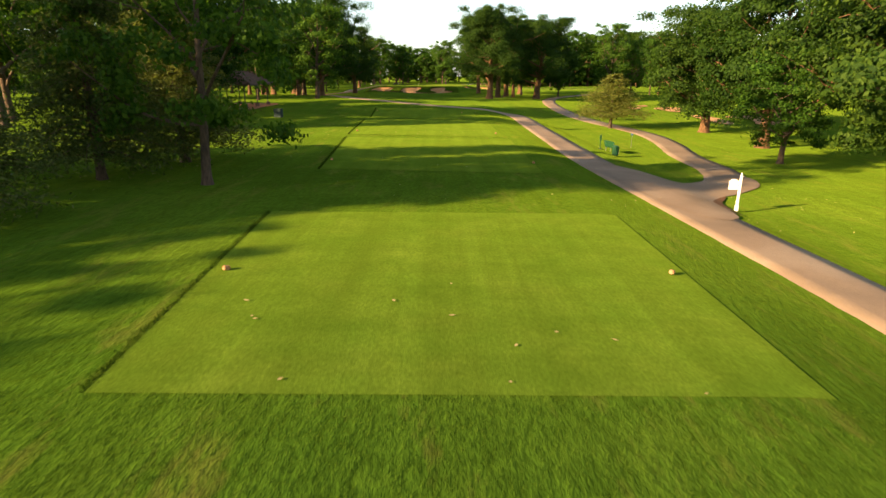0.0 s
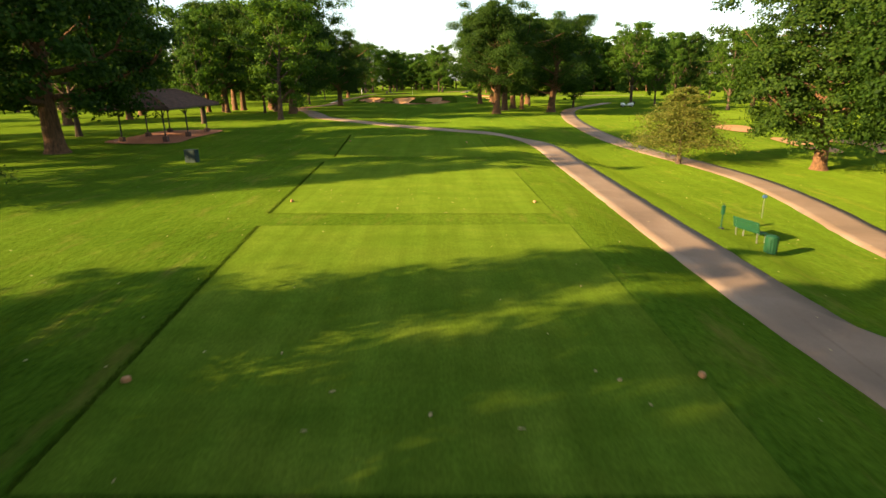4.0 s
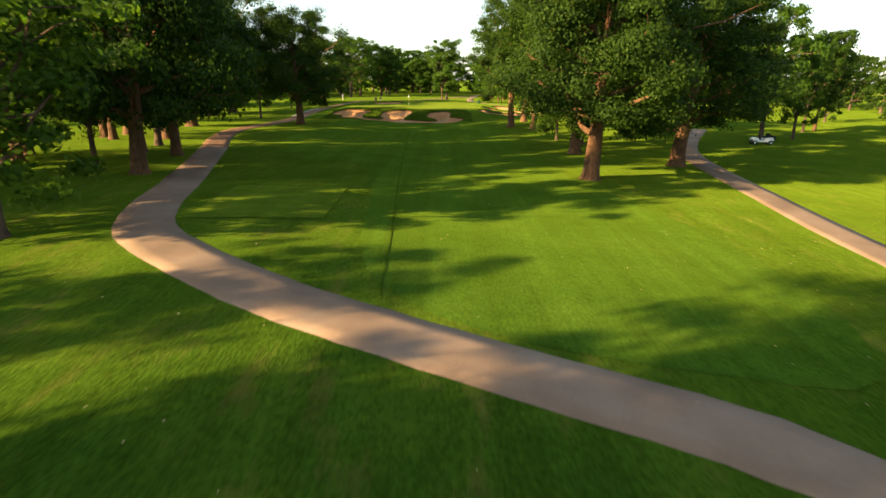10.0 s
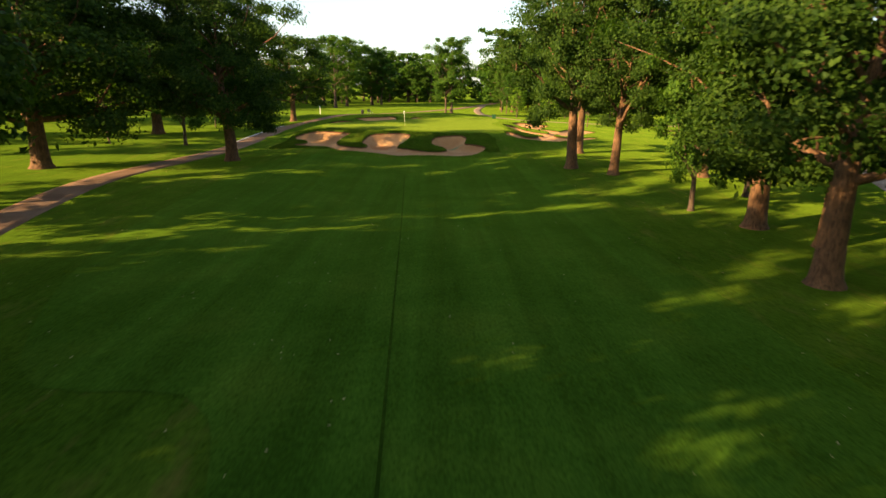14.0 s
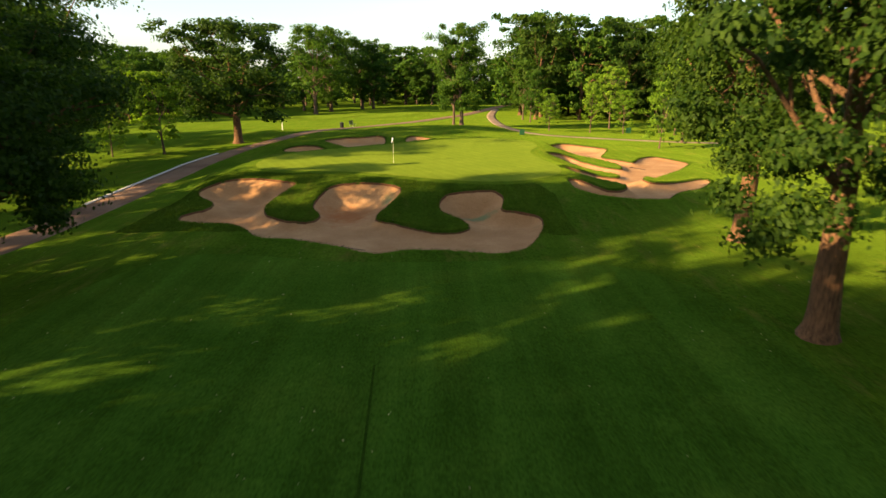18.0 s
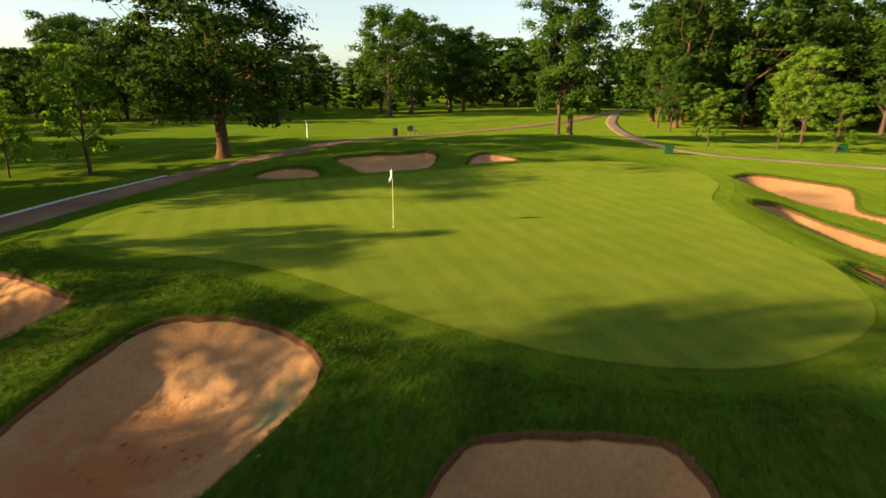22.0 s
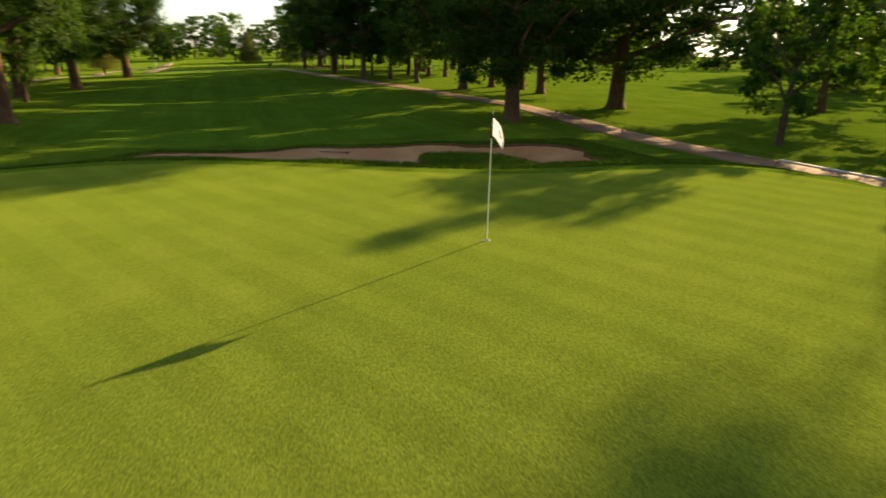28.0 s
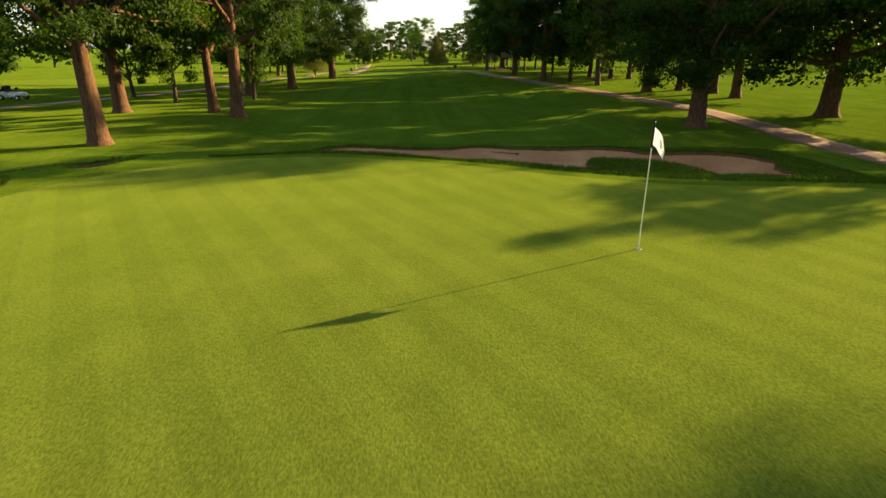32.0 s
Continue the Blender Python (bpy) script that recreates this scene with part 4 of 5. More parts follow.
# the flagstick in its cup
flag = at("flagstick", "thin pale flagstick with a limp white black-edged flag", "golf flag", -7.14, 168.22, 135)
shape("pole", M_POLE, flag, lambda bm: rod(bm, (0, 0, -0.05), (0, 0, 1.80), 0.011, 0.009))
shape("sleeve", M_BLACK, flag, lambda bm: (rod(bm, (0, 0, 1.78), (0, 0, 2.19), 0.017), rod(bm, (0, 0, 2.19), (0, 0, 2.21), 0.02, 0.008)), "black sleeve that holds the flag")


def pennant(u, v):
    """A flag that hangs in folds: u along the hoist, v away from the pole."""
    drop = 0.42 * v**1.15
    out = 0.20 * math.sin(v * 1.9) * (1 - 0.2 * u)
    fold = 0.06 * math.sin(v * 7 + u * 2.0) * v
    return (0.015 + out, fold, 2.14 - 0.34 * u * (1 - 0.25 * v) - drop * (1 - 0.15 * u))


def cloth(bm, u0, u1, v0, v1, n, m, gap):
    grid = [[bm.verts.new(Vector(pennant(u0 + (u1 - u0) * i / n, v0 + (v1 - v0) * j / m)) + Vector((0, gap, 0))) for j in range(m + 1)] for i in range(n + 1)]
    for i in range(n):
        for j in range(m):
            bm.faces.new((grid[i][j], grid[i + 1][j], grid[i + 1][j + 1], grid[i][j + 1]))


def thick_cloth(bm, pieces):
    for p in pieces:
        cloth(bm, *p)
    bmesh.ops.solidify(bm, geom=bm.faces[:], thickness=0.003)


cl = shape("cloth", M_CLOTH, flag, lambda bm: thick_cloth(bm, [(0.08, 0.92, 0.0, 0.93, 12, 18, 0.0)]), "white cloth with a small unreadable mark")
shape("border", M_BLACK, flag, lambda bm: thick_cloth(bm, [(0.0, 0.08, 0.0, 1.0, 2, 18, 0.0), (0.92, 1.0, 0.0, 1.0, 2, 18, 0.0), (0.08, 0.92, 0.93, 1.0, 12, 2, 0.0)]), "black hem")
for side in (-0.004, 0.004):
    shape("mark", M_BLUE, flag, lambda bm: thick_cloth(bm, [(0.34, 0.42, 0.30, 0.62, 3, 8, side), (0.50, 0.58, 0.36, 0.56, 3, 6, side)]), "small dark mark on the flag")
cup = at("hole_cup", "white-rimmed hole cup in the putting green, its dark inside a flat black disc", "golf hole", -7.14, 168.22)


def ring(bm, r0, r1, z0, z1, n=24):
    a = [bm.verts.new((r0 * math.cos(k * math.tau / n), r0 * math.sin(k * math.tau / n), z0)) for k in range(n)]
    c = [bm.verts.new((r1 * math.cos(k * math.tau / n), r1 * math.sin(k * math.tau / n), z1)) for k in range(n)]
    for k in range(n):
        bm.faces.new((a[k], a[(k + 1) % n], c[(k + 1) % n], c[k]))


shape("rim", M_WHITE, cup, lambda bm: (ring(bm, 0.060, 0.054, 0.024, 0.030), ring(bm, 0.054, 0.053, 0.030, 0.022)))
# flat black disc stands for the shade down in the cup
shape("hole", M_BLACK, cup, lambda bm: bmesh.ops.create_circle(bm, cap_ends=True, segments=24, radius=0.053, matrix=Matrix.Translation((0, 0, 0.024))))

# white direction sign by the path fork
sign = at("direction_sign", "white painted sign post with small panel at path fork", "sign post", 10.5, 19.4, -12)
shape("post", M_WHITE, sign, lambda bm: (box(bm, 0, 0, 0.62, 0.075, 0.075, 1.28, bevel=0.008), box(bm, 0, 0, 0.11, 0.11, 0.11, 0.22, bevel=0.012)))
shape("collar", M_WHITE, sign, lambda bm: (box(bm, 0, 0, 0.34, 0.10, 0.10, 0.03, bevel=0.006), box(bm, 0, 0, 1.25, 0.10, 0.10, 0.03, bevel=0.006)))
shape("finial", M_WHITE, sign, lambda bm: (bmesh.ops.create_uvsphere(bm, u_segments=12, v_segments=8, radius=0.038, matrix=Matrix.Translation((0, 0, 1.31))), rod(bm, (0, 0, 1.33), (0, 0, 1.40), 0.018, 0.002)))
shape("panel", M_WHITE, sign, lambda bm: (box(bm, -0.215, 0, 0.93, 0.31, 0.03, 0.32, bevel=0.008), box(bm, -0.215, 0, 1.11, 0.20, 0.03, 0.06, bevel=0.012)))
shape("bracket", M_WHITE, sign, lambda bm: box(bm, -0.05, 0, 1.06, 0.06, 0.02, 0.02))


# bench, ball washer, bin and marker by the path
def bench(x, y, turn, mat, label, size=1.0):
    t = at("park_bench", label, "bench", x, y, turn, size=size)
    for k in range(4):
        shape("seat_slat", mat, t, lambda bm: box(bm, 0, -0.18 + 0.11 * k, 0.45, 1.5, 0.095, 0.035, bevel=0.006))
    lean = pose(0, 0.26, 0.45, -12)
    for k in range(5):
        shape("back_slat", mat, t, lambda bm: box(bm, 0, 0.02, 0.09 + 0.105 * k, 1.5, 0.03, 0.09, lean, 0.006))
    for sx in (-0.62, 0.62):
        shape("leg", M_STEEL, t, lambda bm: (rod(bm, (sx, -0.2, 0), (sx, -0.2, 0.44), 0.025), rod(bm, (sx, 0.24, 0), (sx, 0.26, 0.46), 0.025), rod(bm, (sx, -0.2, 0.42), (sx, 0.26, 0.42), 0.02), rod(bm, (sx, 0.26, 0.44), (sx, 0.37, 0.95), 0.02)))
    return t


bench(10.75, 35.5, 106, M_GREENPAINT, "green slatted bench on steel legs beside the cart path", 0.76)
bench(-16.3, 211.6, 75, M_DARK, "dark slatted bench beside the path behind the green")
wash = at("ball_washer", "green ball washer on a post beside the bench", "ball washer", 10.25, 36.6, size=0.72)
shape("post", M_GREENPAINT, wash, lambda bm: rod(bm, (0, 0, 0), (0, 0, 0.75), 0.035))
shape("base", M_DARK, wash, lambda bm: rod(bm, (0, 0, 0), (0, 0, 0.05), 0.16, 0.13, 16))
shape("tank", M_GREENPAINT, wash, lambda bm: box(bm, 0, 0, 0.98, 0.15, 0.15, 0.48, bevel=0.02))
shape("handle", M_DARK, wash, lambda bm: (rod(bm, (0, 0, 1.2), (0, 0, 1.30), 0.012), rod(bm, (-0.05, 0, 1.30), (0.05, 0, 1.30), 0.014)))


def bin_at(x, y, mat, label, size=1.0):
    t = at("litter_bin", label, "bin", x, y, size=size)
    shape("drum", mat, t, lambda bm: rod(bm, (0, 0, 0.02), (0, 0, 0.74), 0.24, 0.26, 20))
    shape("lid", mat, t, lambda bm: (rod(bm, (0, 0, 0.74), (0, 0, 0.80), 0.275, 0.27, 20), rod(bm, (0, 0, 0.80), (0, 0, 0.86), 0.25, 0.14, 20)))
    for k in range(14):
        a = k * math.tau / 14
        shape("slat", mat, t, lambda bm: rod(bm, (0.25 * math.cos(a), 0.25 * math.sin(a), 0.05), (0.27 * math.cos(a), 0.27 * math.sin(a), 0.72), 0.022, 0.022, 6))


bin_at(10.35, 33.6, M_GREENPAINT, "dark green slatted litter bin beside the cart path", 0.7)
bin_at(-17.6, 208.6, M_DARK, "dark litter bin beside the bench behind the green")
mk = at("marker_post", "thin steel pole with a small blue box on the lawn", "marker post", 13.0, 38.8, size=0.75)
shape("pole", M_STEEL, mk, lambda bm: rod(bm, (0, 0, 0), (0, 0, 1.15), 0.014))
shape("box", M_BLUE, mk, lambda bm: box(bm, 0, 0, 1.22, 0.2, 0.14, 0.16, bevel=0.015))
# the neighbouring hole's bluish-white flag, simplified to a post with a blue top
wp = at("white_post", "white post with a blue top, standing for a bluish-white flag of the neighbouring hole", "marker post", -25.2, 203.0)
shape("post", M_WHITE, wp, lambda bm: rod(bm, (0, 0, 0), (0, 0, 1.45), 0.07, 0.06))
shape("top", M_BLUE, wp, lambda bm: rod(bm, (0, 0, 1.45), (0, 0, 1.75), 0.10, 0.08))

# utility boxes
for x, y, s, mat, lab in ((-13.85, 47.9, 0.68, M_CABINET, "dark green metal utility cabinet with two doors on the shaded rough"), (8.6, 199.4, 0.72, M_GREENPAINT, "small green irrigation box beside the path"), (27.6, 211.4, 0.8, M_GREENPAINT, "green irrigation box among the young trees")):
    t = at("utility_cabinet", lab, "utility box", x, y, -8)
    shape("body", mat, t, lambda bm: box(bm, 0, 0, 0.5 * s, 0.95 * s, 0.6 * s, 1.0 * s, bevel=0.02))
    shape("roof", mat, t, lambda bm: box(bm, 0, 0, 1.02 * s, 1.02 * s, 0.66 * s, 0.05 * s, bevel=0.015))
    for sx in (-0.235, 0.235):
        d = shape("door", mat, t, lambda bm: box(bm, sx * s, -0.31 * s, 0.5 * s, 0.44 * s, 0.025 * s, 0.86 * s, bevel=0.008))
        shape("handle", M_DARK, d, lambda bm: box(bm, (sx - math.copysign(0.16, sx)) * s, -0.335 * s, 0.5 * s, 0.03 * s, 0.03 * s, 0.14 * s))


# open pavilion on brick piers
pav = at("pavilion", "open-sided pavilion with a brown shingled hip roof on dark braced posts", "pavilion", -21.6, 61.7, 0, size=0.96)
PW, PL = 1.65, 3.9
posts = [(sx * PW, sy) for sx in (-1, 1) for sy in (-PL, 0.0, PL)]
for px_, py_ in posts:
    shape("pier", M_PIER, pav, lambda bm: box(bm, px_, py_, 0.19, 0.36, 0.36, 0.40, bevel=0.02))
    shape("post", M_DARK, pav, lambda bm: rod(bm, (px_, py_, 0.42), (px_, py_, 2.42), 0.055, 0.055, 12))
    for dx, dy in ((0, 1), (0, -1), (1, 0), (-1, 0)):
        if abs(py_ + dy * 0.5) <= PL + 0.01 and abs(px_ + dx * 0.5) <= PW + 0.01:
            shape("brace", M_DARK, pav, lambda bm: rod(bm, (px_, py_, 1.80), (px_ + dx * 0.58, py_ + dy * 0.58, 2.40), 0.04))
for sx in (-1, 1):
    shape("beam", M_TIMBER, pav, lambda bm: box(bm, sx * PW, 0, 2.50, 0.14, 2 * PL + 0.5, 0.18))
for sy in (-PL, 0, PL):
    shape("beam", M_TIMBER, pav, lambda bm: box(bm, 0, sy, 2.50, 2 * PW - 0.15, 0.14, 0.16))
EW, EL, EZ, RZ = PW + 0.95, PL + 0.95, 2.46, 3.72
RL = EL - EW * 0.9


def course(bm, corners, top, k, rows=15):
    """One overlapping shingle course, row k from the eave (two corners) to the ridge (two points)."""
    a, b2, c, d = (Vector(p) for p in (*corners, *top))
    nrm = (b2 - a).cross(d - a).normalized()
    nrm = nrm if nrm.z > 0 else -nrm
    f0, f1 = k / rows, min(1, (k + 1.15) / rows)
    p, q, r, s = a.lerp(d, f0), b2.lerp(c, f0), b2.lerp(c, f1), a.lerp(d, f1)
    w = [bm.verts.new(v) for v in (p + nrm * 0.045, q + nrm * 0.045, r + nrm * 0.012, s + nrm * 0.012, p, q)]
    bm.faces.new(w[:4])
    bm.faces.new((w[4], w[5], w[1], w[0]))


E0, E1, E2, E3 = (-EW, -EL, EZ), (EW, -EL, EZ), (EW, EL, EZ), (-EW, EL, EZ)
R0, R1 = (0, -RL, RZ), (0, RL, RZ)
for cor, top in (((E1, E2), (R1, R0)), ((E3, E0), (R0, R1)), ((E0, E1), (R0, R0)), ((E2, E3), (R1, R1))):
    slope = shape("roof_slope", M_TIMBER, pav, lambda bm: bm.faces.new([bm.verts.new(v) for v in dict.fromkeys((*cor, *top))]), "brown weathered shingle courses")
    for k in range(15):
        shape("shingle_course", M_SHINGLE, slope, lambda bm: course(bm, cor, top, k))
for p, q in ((E0, R0), (E1, R0), (E2, R1), (E3, R1), (R0, R1)):
    shape("ridge_cap", M_SHINGLE, pav, lambda bm: rod(bm, Vector(p) + Vector((0, 0, 0.05)), Vector(q) + Vector((0, 0, 0.05)), 0.06, 0.06, 6))
for p, q in ((E0, E1), (E1, E2), (E2, E3), (E3, E0)):
    shape("fascia", M_TIMBER, pav, lambda bm: rod(bm, Vector(p) + Vector((0, 0, -0.06)), Vector(q) + Vector((0, 0, -0.06)), 0.07, 0.07, 4))
shape("ceiling", M_TIMBER, pav, lambda bm: [bm.faces.new([bm.verts.new(Vector(v) + Vector((0, 0, -0.02))) for v in f]) for f in ((E0, E1, R0), (E1, E2, R1, R0), (E2, E3, R1), (E3, E0, R0, R1))])
pad = sheet("paved_floor", curve_points([(-24.0, 57.1), (-19.3, 56.9), (-19.2, 60.8), (-19.3, 66.8), (-23.9, 66.6), (-24.3, 61.8)], 0.5, True), M_PAVER, 0.05, 1.0)
tagged(pad, "reddish brick-paved floor under the pavilion", "paving", kind="structure")

# golf cart parked under the trees
cart = at("golf_cart", "white golf cart with dark seat parked under trees", "golf cart", 33.9, 120.6, 80)
shape("body", M_WHITE, cart, lambda bm: (box(bm, 0, 0.75, 0.52, 1.15, 0.75, 0.40, bevel=0.12), box(bm, 0, -0.65, 0.55, 1.15, 1.0, 0.42, bevel=0.10), box(bm, 0, 0.1, 0.34, 1.1, 1.2, 0.10, bevel=0.02)))
shape("seat", M_BLACK, cart, lambda bm: (box(bm, 0, -0.35, 0.82, 1.0, 0.5, 0.14, bevel=0.04), box(bm, 0, -0.62, 1.05, 1.0, 0.12, 0.42, bevel=0.04)))
shape("bag_well", M_BLACK, cart, lambda bm: box(bm, 0, -1.15, 0.72, 1.0, 0.3, 0.45, bevel=0.05))
shape("steering_wheel", M_BLACK, cart, lambda bm: (rod(bm, (-0.25, 0.5, 0.75), (-0.25, 0.22, 1.02), 0.02), rod(bm, (-0.25, 0.23, 1.0), (-0.25, 0.20, 1.03), 0.17, 0.17, 16)))
for sx in (-0.5, 0.5):
    for sy in (0.82, -0.82):
        w = shape("wheel", M_BLACK, cart, lambda bm: rod(bm, (sx - 0.09, sy, 0.23), (sx + 0.09, sy, 0.23), 0.23, 0.23, 20))
        shape("hub", M_WHITE, w, lambda bm: rod(bm, (sx - 0.10, sy, 0.23), (sx + 0.10, sy, 0.23), 0.12, 0.12, 14))


# tee markers in pairs
for x, y in ((-4.15, 10.0), (4.5, 10.3), (-4.9, 24.4), (4.0, 24.6), (-5.7, 37.5), (3.5, 37.6), (-6.8, 58.9), (1.9, 58.8)):
    t = at("tee_marker", "small wooden tee marker block lying on the mown tee", "tee marker", x, y, 30, "tee markers")
    shape("block", M_MARKER, t, lambda bm: box(bm, 0, 0, 0.06, 0.13, 0.09, 0.08, pose(0, 0, 0, 8, 12, 20), 0.015))
    shape("spike", M_DARK, t, lambda bm: rod(bm, (0, 0, -0.02), (0, 0, 0.05), 0.012))

# rakes left in the sand
sand_points = np.array([tuple(v.co) for o in bpy.data.objects if o.name.split(".")[0] == "bunker" for v in o.data.vertices])


def sand_z(x, y):
    return float(sand_points[np.argmin((sand_points[:, 0] - x) ** 2 + (sand_points[:, 1] - y) ** 2), 2])


for (ax, ay), (bx, by) in (((-3.15, 154.5), (-2.35, 153.2)), ((15.5, 175.2), (16.3, 173.6)), ((-8.7, 149.3), (-7.4, 148.7))):
    za, zb = sand_z(ax, ay), sand_z(bx, by)
    t = thing("bunker_rake", "dark-handled rake lying on the bunker sand", "rake", Matrix.Translation((ax, ay, za)), "rakes in the bunkers")
    d = Vector((bx - ax, by - ay, zb - za + 0.03))
    shape("handle", M_DARK, t, lambda bm: rod(bm, (0, 0, 0.05), d + Vector((0, 0, 0.05)), 0.018))
    side = Vector((-d.y, d.x, 0)).normalized() * 0.24
    shape("head", M_BLACK, t, lambda bm: rod(bm, side + Vector((0, 0, 0.06)), Vector((0, 0, 0.06)) - side, 0.025, 0.025, 6))
    for k in range(7):
        o = side * (k / 3 - 1) * 0.95
        shape("tooth", M_BLACK, t, lambda bm: rod(bm, o + Vector((0, 0, 0.06)), o + Vector((0, 0, -0.02)), 0.008, 0.006, 5))

# pale concrete edge of the path beside the green
kc = curve_points(MAIN_PATH, 0.6)
kc = kc[(kc[:, 1] > 158) & (kc[:, 1] < 184) & (kc[:, 0] < -20)]
kt = np.gradient(kc, axis=0)
kt /= np.linalg.norm(kt, axis=1)[:, None]
ks = np.c_[kt[:, 1], -kt[:, 0]]
verts, faces = [], []
for u, h in ((-1.54, -0.1), (-1.54, 0.06), (-1.30, 0.07), (-1.28, -0.05)):
    q = kc + ks * u
    verts.append(np.c_[q, ground_z(q[:, 0], q[:, 1]) + h])
n = len(kc)
verts = np.concatenate(verts)
faces = [(r * n + k, r * n + k + 1, (r + 1) * n + k + 1, (r + 1) * n + k) for r in range(3) for k in range(n - 1)]
tagged(new("path_kerb", mesh_of("path_kerb", verts, faces, M_KERB, False)), "pale concrete edging along the cart path", "kerb", kind="structure")

# neighbouring greens, tees and their bunkers
for pts_, mat, name, lab in (
        ([(27, 84), (36, 80), (50, 84), (58, 92), (50, 99), (36, 97)], M_TEE, "putting_green", "light green neighbouring putting surface"),
        ([(-40, 236), (-30, 234.5), (-21, 242), (-20, 249), (-30, 248), (-38, 243)], M_TEE, "tee_box", "light green neighbouring tee in the sun"),
        ([(-18.5, 240), (-14, 239), (-7, 252), (-8.5, 258), (-13, 255)], M_TEE, "tee_box", "light green neighbouring tee in the sun")):
    tagged(sheet(name, curve_points(pts_, 1.0, True), mat, 0.05, 1.5), lab, name.replace("_", " "), kind="structure")
for pts_ in ([(24.0, 76.2), (25.3, 76.8), (25.8, 74.4), (24.9, 73.4), (24.1, 74.4)], [(26.4, 78.6), (27.6, 79.0), (27.4, 76.6), (26.5, 76.2)], [(26.8, 72.8), (28.2, 73.4), (29.6, 71.6), (29.0, 68.6), (27.6, 69.2)], [(28.2, 64.8), (29.5, 64.6), (30.1, 61.0), (29.6, 57.8), (28.5, 58.2)], [(31.0, 62.6), (33.4, 62.8), (34.6, 58.6), (33.0, 55.6), (31.4, 56.6), (32.2, 59.6)]):
    tagged(sheet("bunker", curve_points(pts_, 0.3, True), M_SAND, 0.09, 0.5), "small tan sand bunker by the neighbouring green", "sand bunker", "bunkers of the next hole", "structure")


# ---- turf details ----
def blades(rng, xy, tall, wide, lean=0.5):
    """Short tapered grass blades standing at the given places."""
    n = len(xy)
    z = ground_z(xy[:, 0], xy[:, 1])
    base = np.c_[xy, z - 0.01]
    a = rng.uniform(0, 2 * np.pi, n)
    d = np.c_[np.cos(a), np.sin(a), np.zeros(n)]
    h = (tall * rng.uniform(0.55, 1.25, n))[:, None]
    tip = base + np.c_[rng.normal(0, lean, (n, 2)) * h, h]
    w = d * wide
    v = np.stack([base - w, base + w, tip + w * 0.25, tip - w * 0.25], 1).reshape(-1, 3)
    return v, np.arange(4 * n).reshape(n, 4)


rng = np.random.default_rng(8)
spots = []
for a in TEES:
    (x0, y0), (x1, y1) = a[0], a[3]
    s = rng.random(int(420 * math.hypot(x1 - x0, y1 - y0)))
    spots.append(np.c_[x0 + (x1 - x0) * s - 0.05 + rng.normal(0, 0.04, len(s)), y0 + (y1 - y0) * s])
edge = new("edge_grass", quads_mesh("edge_grass", *blades(rng, np.concatenate(spots), 0.047, 0.006), M_FRINGE))
tagged(edge, "taller uncut grass along the edges of the tees", "grass", kind="stuff")
spots = []
for b in BUNKERS:
    p = np.repeat(b, 34, 0) + rng.normal(0, 0.09, (len(b) * 34, 2))
    d = inside_by(p[:, 0], p[:, 1], b)
    spots.append(p[d < 0.03])
lip = new("lip_grass", quads_mesh("lip_grass", *blades(rng, np.concatenate(spots), 0.09, 0.009, 0.7), M_LONG))
tagged(lip, "shaggy grass hanging over the bunker lips", "grass", kind="stuff")
p = np.c_[rng.uniform(-21, 4, 200000), rng.uniform(150.5, 164.5, 200000)]
d, g = inside_by(p[:, 0], p[:, 1], FRONT_BUNKER), inside_by(p[:, 0], p[:, 1], GREEN)
p = p[(d < -0.05) & (d > -3.2) & (g < -0.9) & (rng.random(len(p)) < 0.85)]
mound = new("mound_grass", quads_mesh("mound_grass", *blades(rng, p, 0.075, 0.010, 0.75), M_LONG))
tagged(mound, "shaggy uncut grass on the mounds between the bunker lobes", "grass", kind="stuff")
p = np.c_[rng.uniform(-7, 7, 26000), rng.uniform(2.4, 5.75, 26000)]
tagged(new("rough_blades", quads_mesh("rough_blades", *blades(rng, p, 0.034, 0.005, 0.8), M_FRINGE)), "short thick rough grass before the first tee", "grass", kind="stuff")


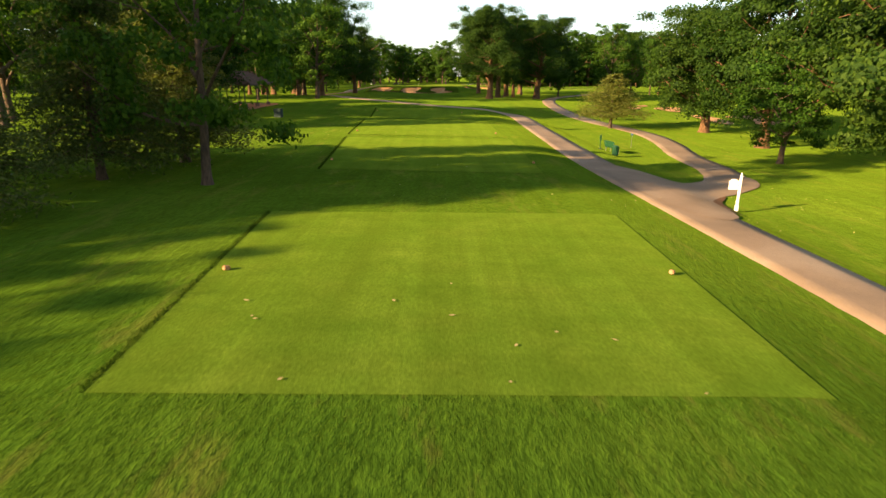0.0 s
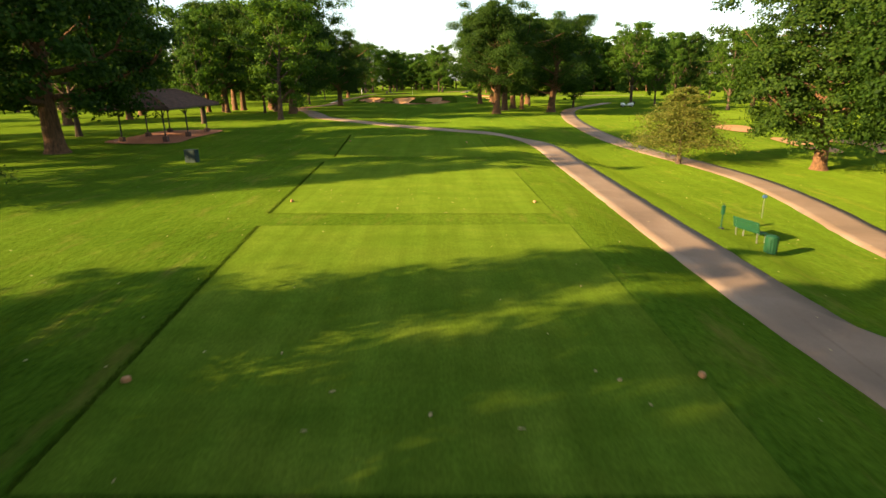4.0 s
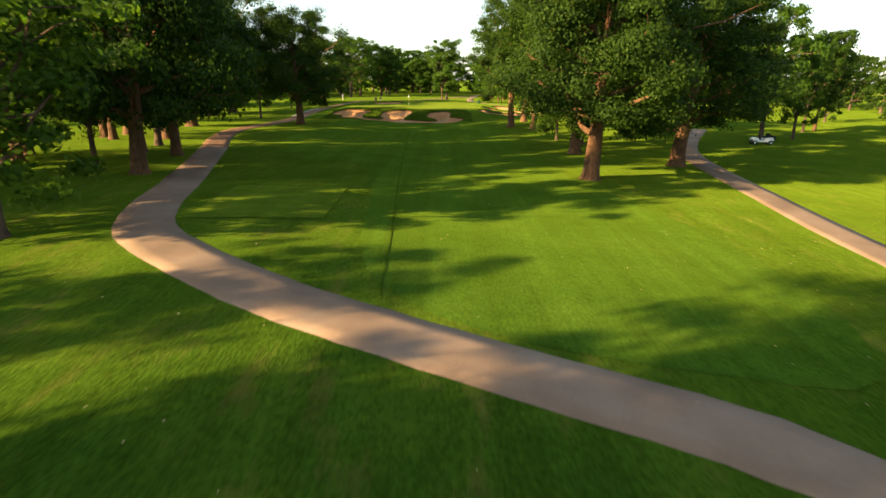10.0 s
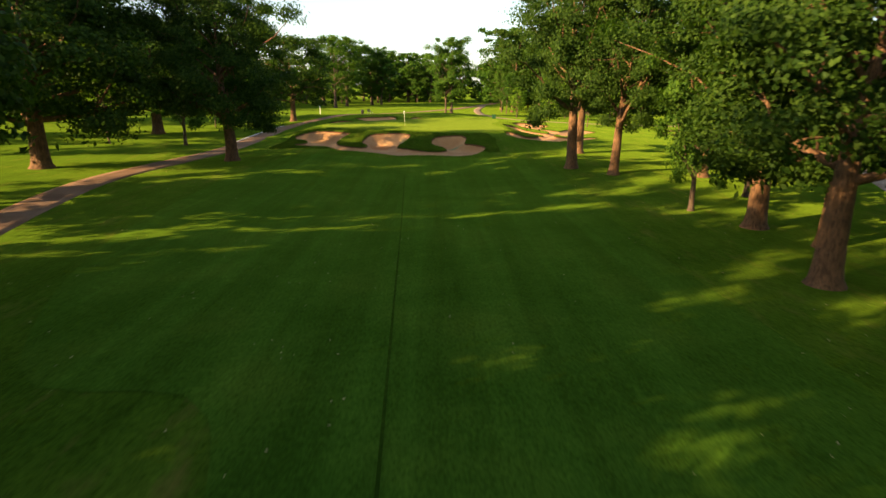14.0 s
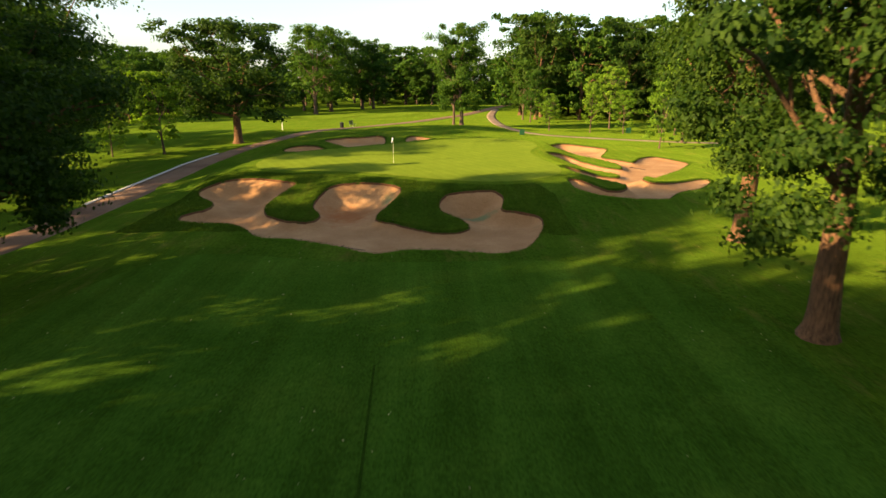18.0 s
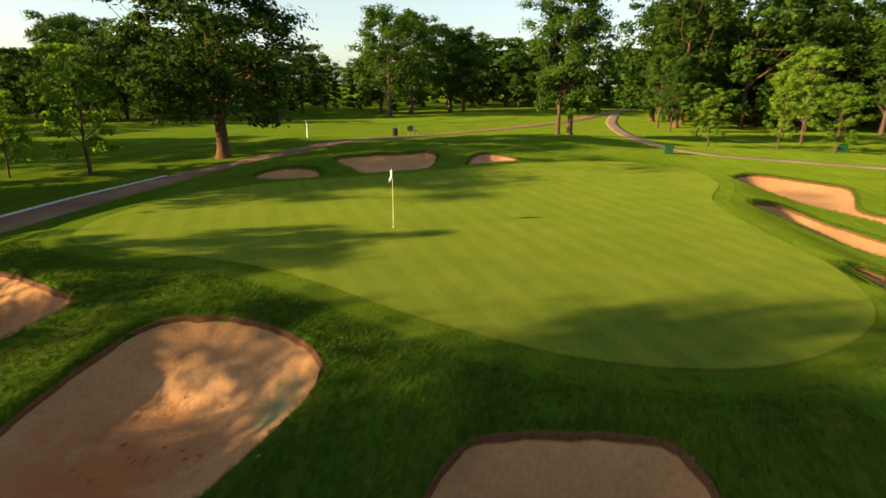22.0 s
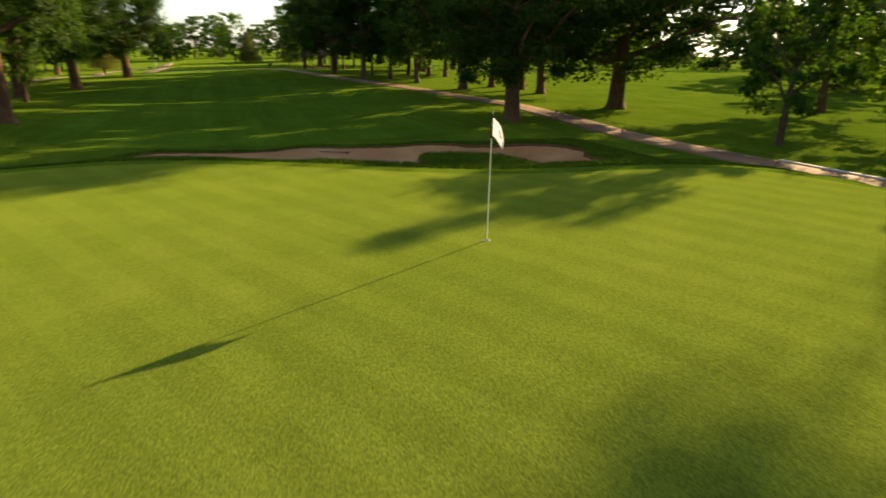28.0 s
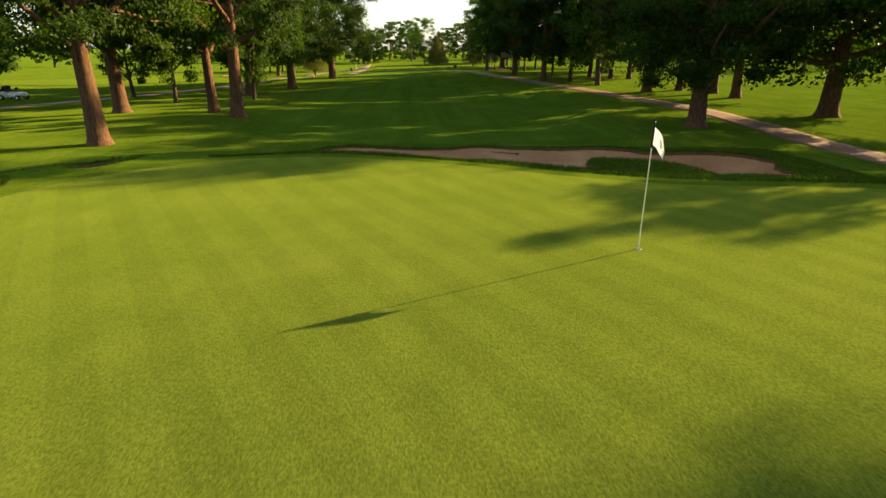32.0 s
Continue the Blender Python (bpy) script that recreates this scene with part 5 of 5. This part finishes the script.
def flecks(name, xy, size, mat, lift, label, category, flat=0.15):
    n = len(xy)
    c = np.c_[xy, ground_z(xy[:, 0], xy[:, 1]) + lift]
    a = rng.uniform(0, 2 * np.pi, n)
    u = np.c_[np.cos(a), np.sin(a), rng.normal(0, flat, n)] * (size * rng.uniform(0.5, 1.3, n))[:, None]
    w = np.c_[-np.sin(a), np.cos(a), rng.normal(0, flat, n)] * (size * rng.uniform(0.3, 0.7, n))[:, None]
    v = np.stack([c - u, c - w, c + u, c + w], 1).reshape(-1, 3)
    return tagged(new(name, quads_mesh(name, v, np.arange(4 * n).reshape(n, 4), mat)), label, category, kind="stuff")


p = []
for a, m in zip(TEES, (12, 10, 30, 12)):
    p.append(np.c_[rng.uniform(a[0][0] + 0.8, a[1][0] - 0.8, m), np.clip(rng.normal(a[0][1] + 2.2, 1.8, m), a[0][1] + 0.2, a[2][1] - 1)])
flecks("divots", np.concatenate(p), 0.055, M_DIVOT, 0.037, "small sandy divot marks scattered on the tees", "divots", 0.02)
p = np.c_[rng.uniform(-26, 20, 2600), rng.uniform(16, 160, 2600)]
ok = (np.abs(p[:, 0]) > 5) | (rng.random(len(p)) < 0.25)
flecks("fallen_leaves", p[ok], 0.036, M_LITTER, 0.05, "dry fallen leaves and twigs scattered over the grass", "leaf litter")


# trodden sand: crumbs and clods on the face of the middle bunker
a, r = rng.uniform(0, 2 * np.pi, 300), 1.7 * np.sqrt(rng.random(300))
pieces = []
for x, y in np.c_[-9.1 + r * np.cos(a) * 0.9, 157.5 + r * np.sin(a)]:
    if inside_by(np.array([x]), np.array([y]), FRONT_BUNKER)[0] < 0.25:
        continue
    q = rng.normal(0, 1, (8, 3))
    q = np.array([(i, j, k) for i in (-1, 1) for j in (-1, 1) for k in (-1, 1)]) * rng.uniform(0.6, 1.2, (8, 3)) * rng.uniform(0.006, 0.026) * [1, 1, 0.5]
    pieces.append((q + [x, y, sand_z(x, y) - 0.002], np.array([(0, 1, 3, 2), (4, 6, 7, 5), (0, 4, 5, 1), (2, 3, 7, 6), (0, 2, 6, 4), (1, 5, 7, 3)])))
tagged(new("sand_clods", quads_mesh("sand_clods", *join(pieces), M_SAND)), "crumbled clods of trodden sand on the bunker face", "sand", kind="stuff")
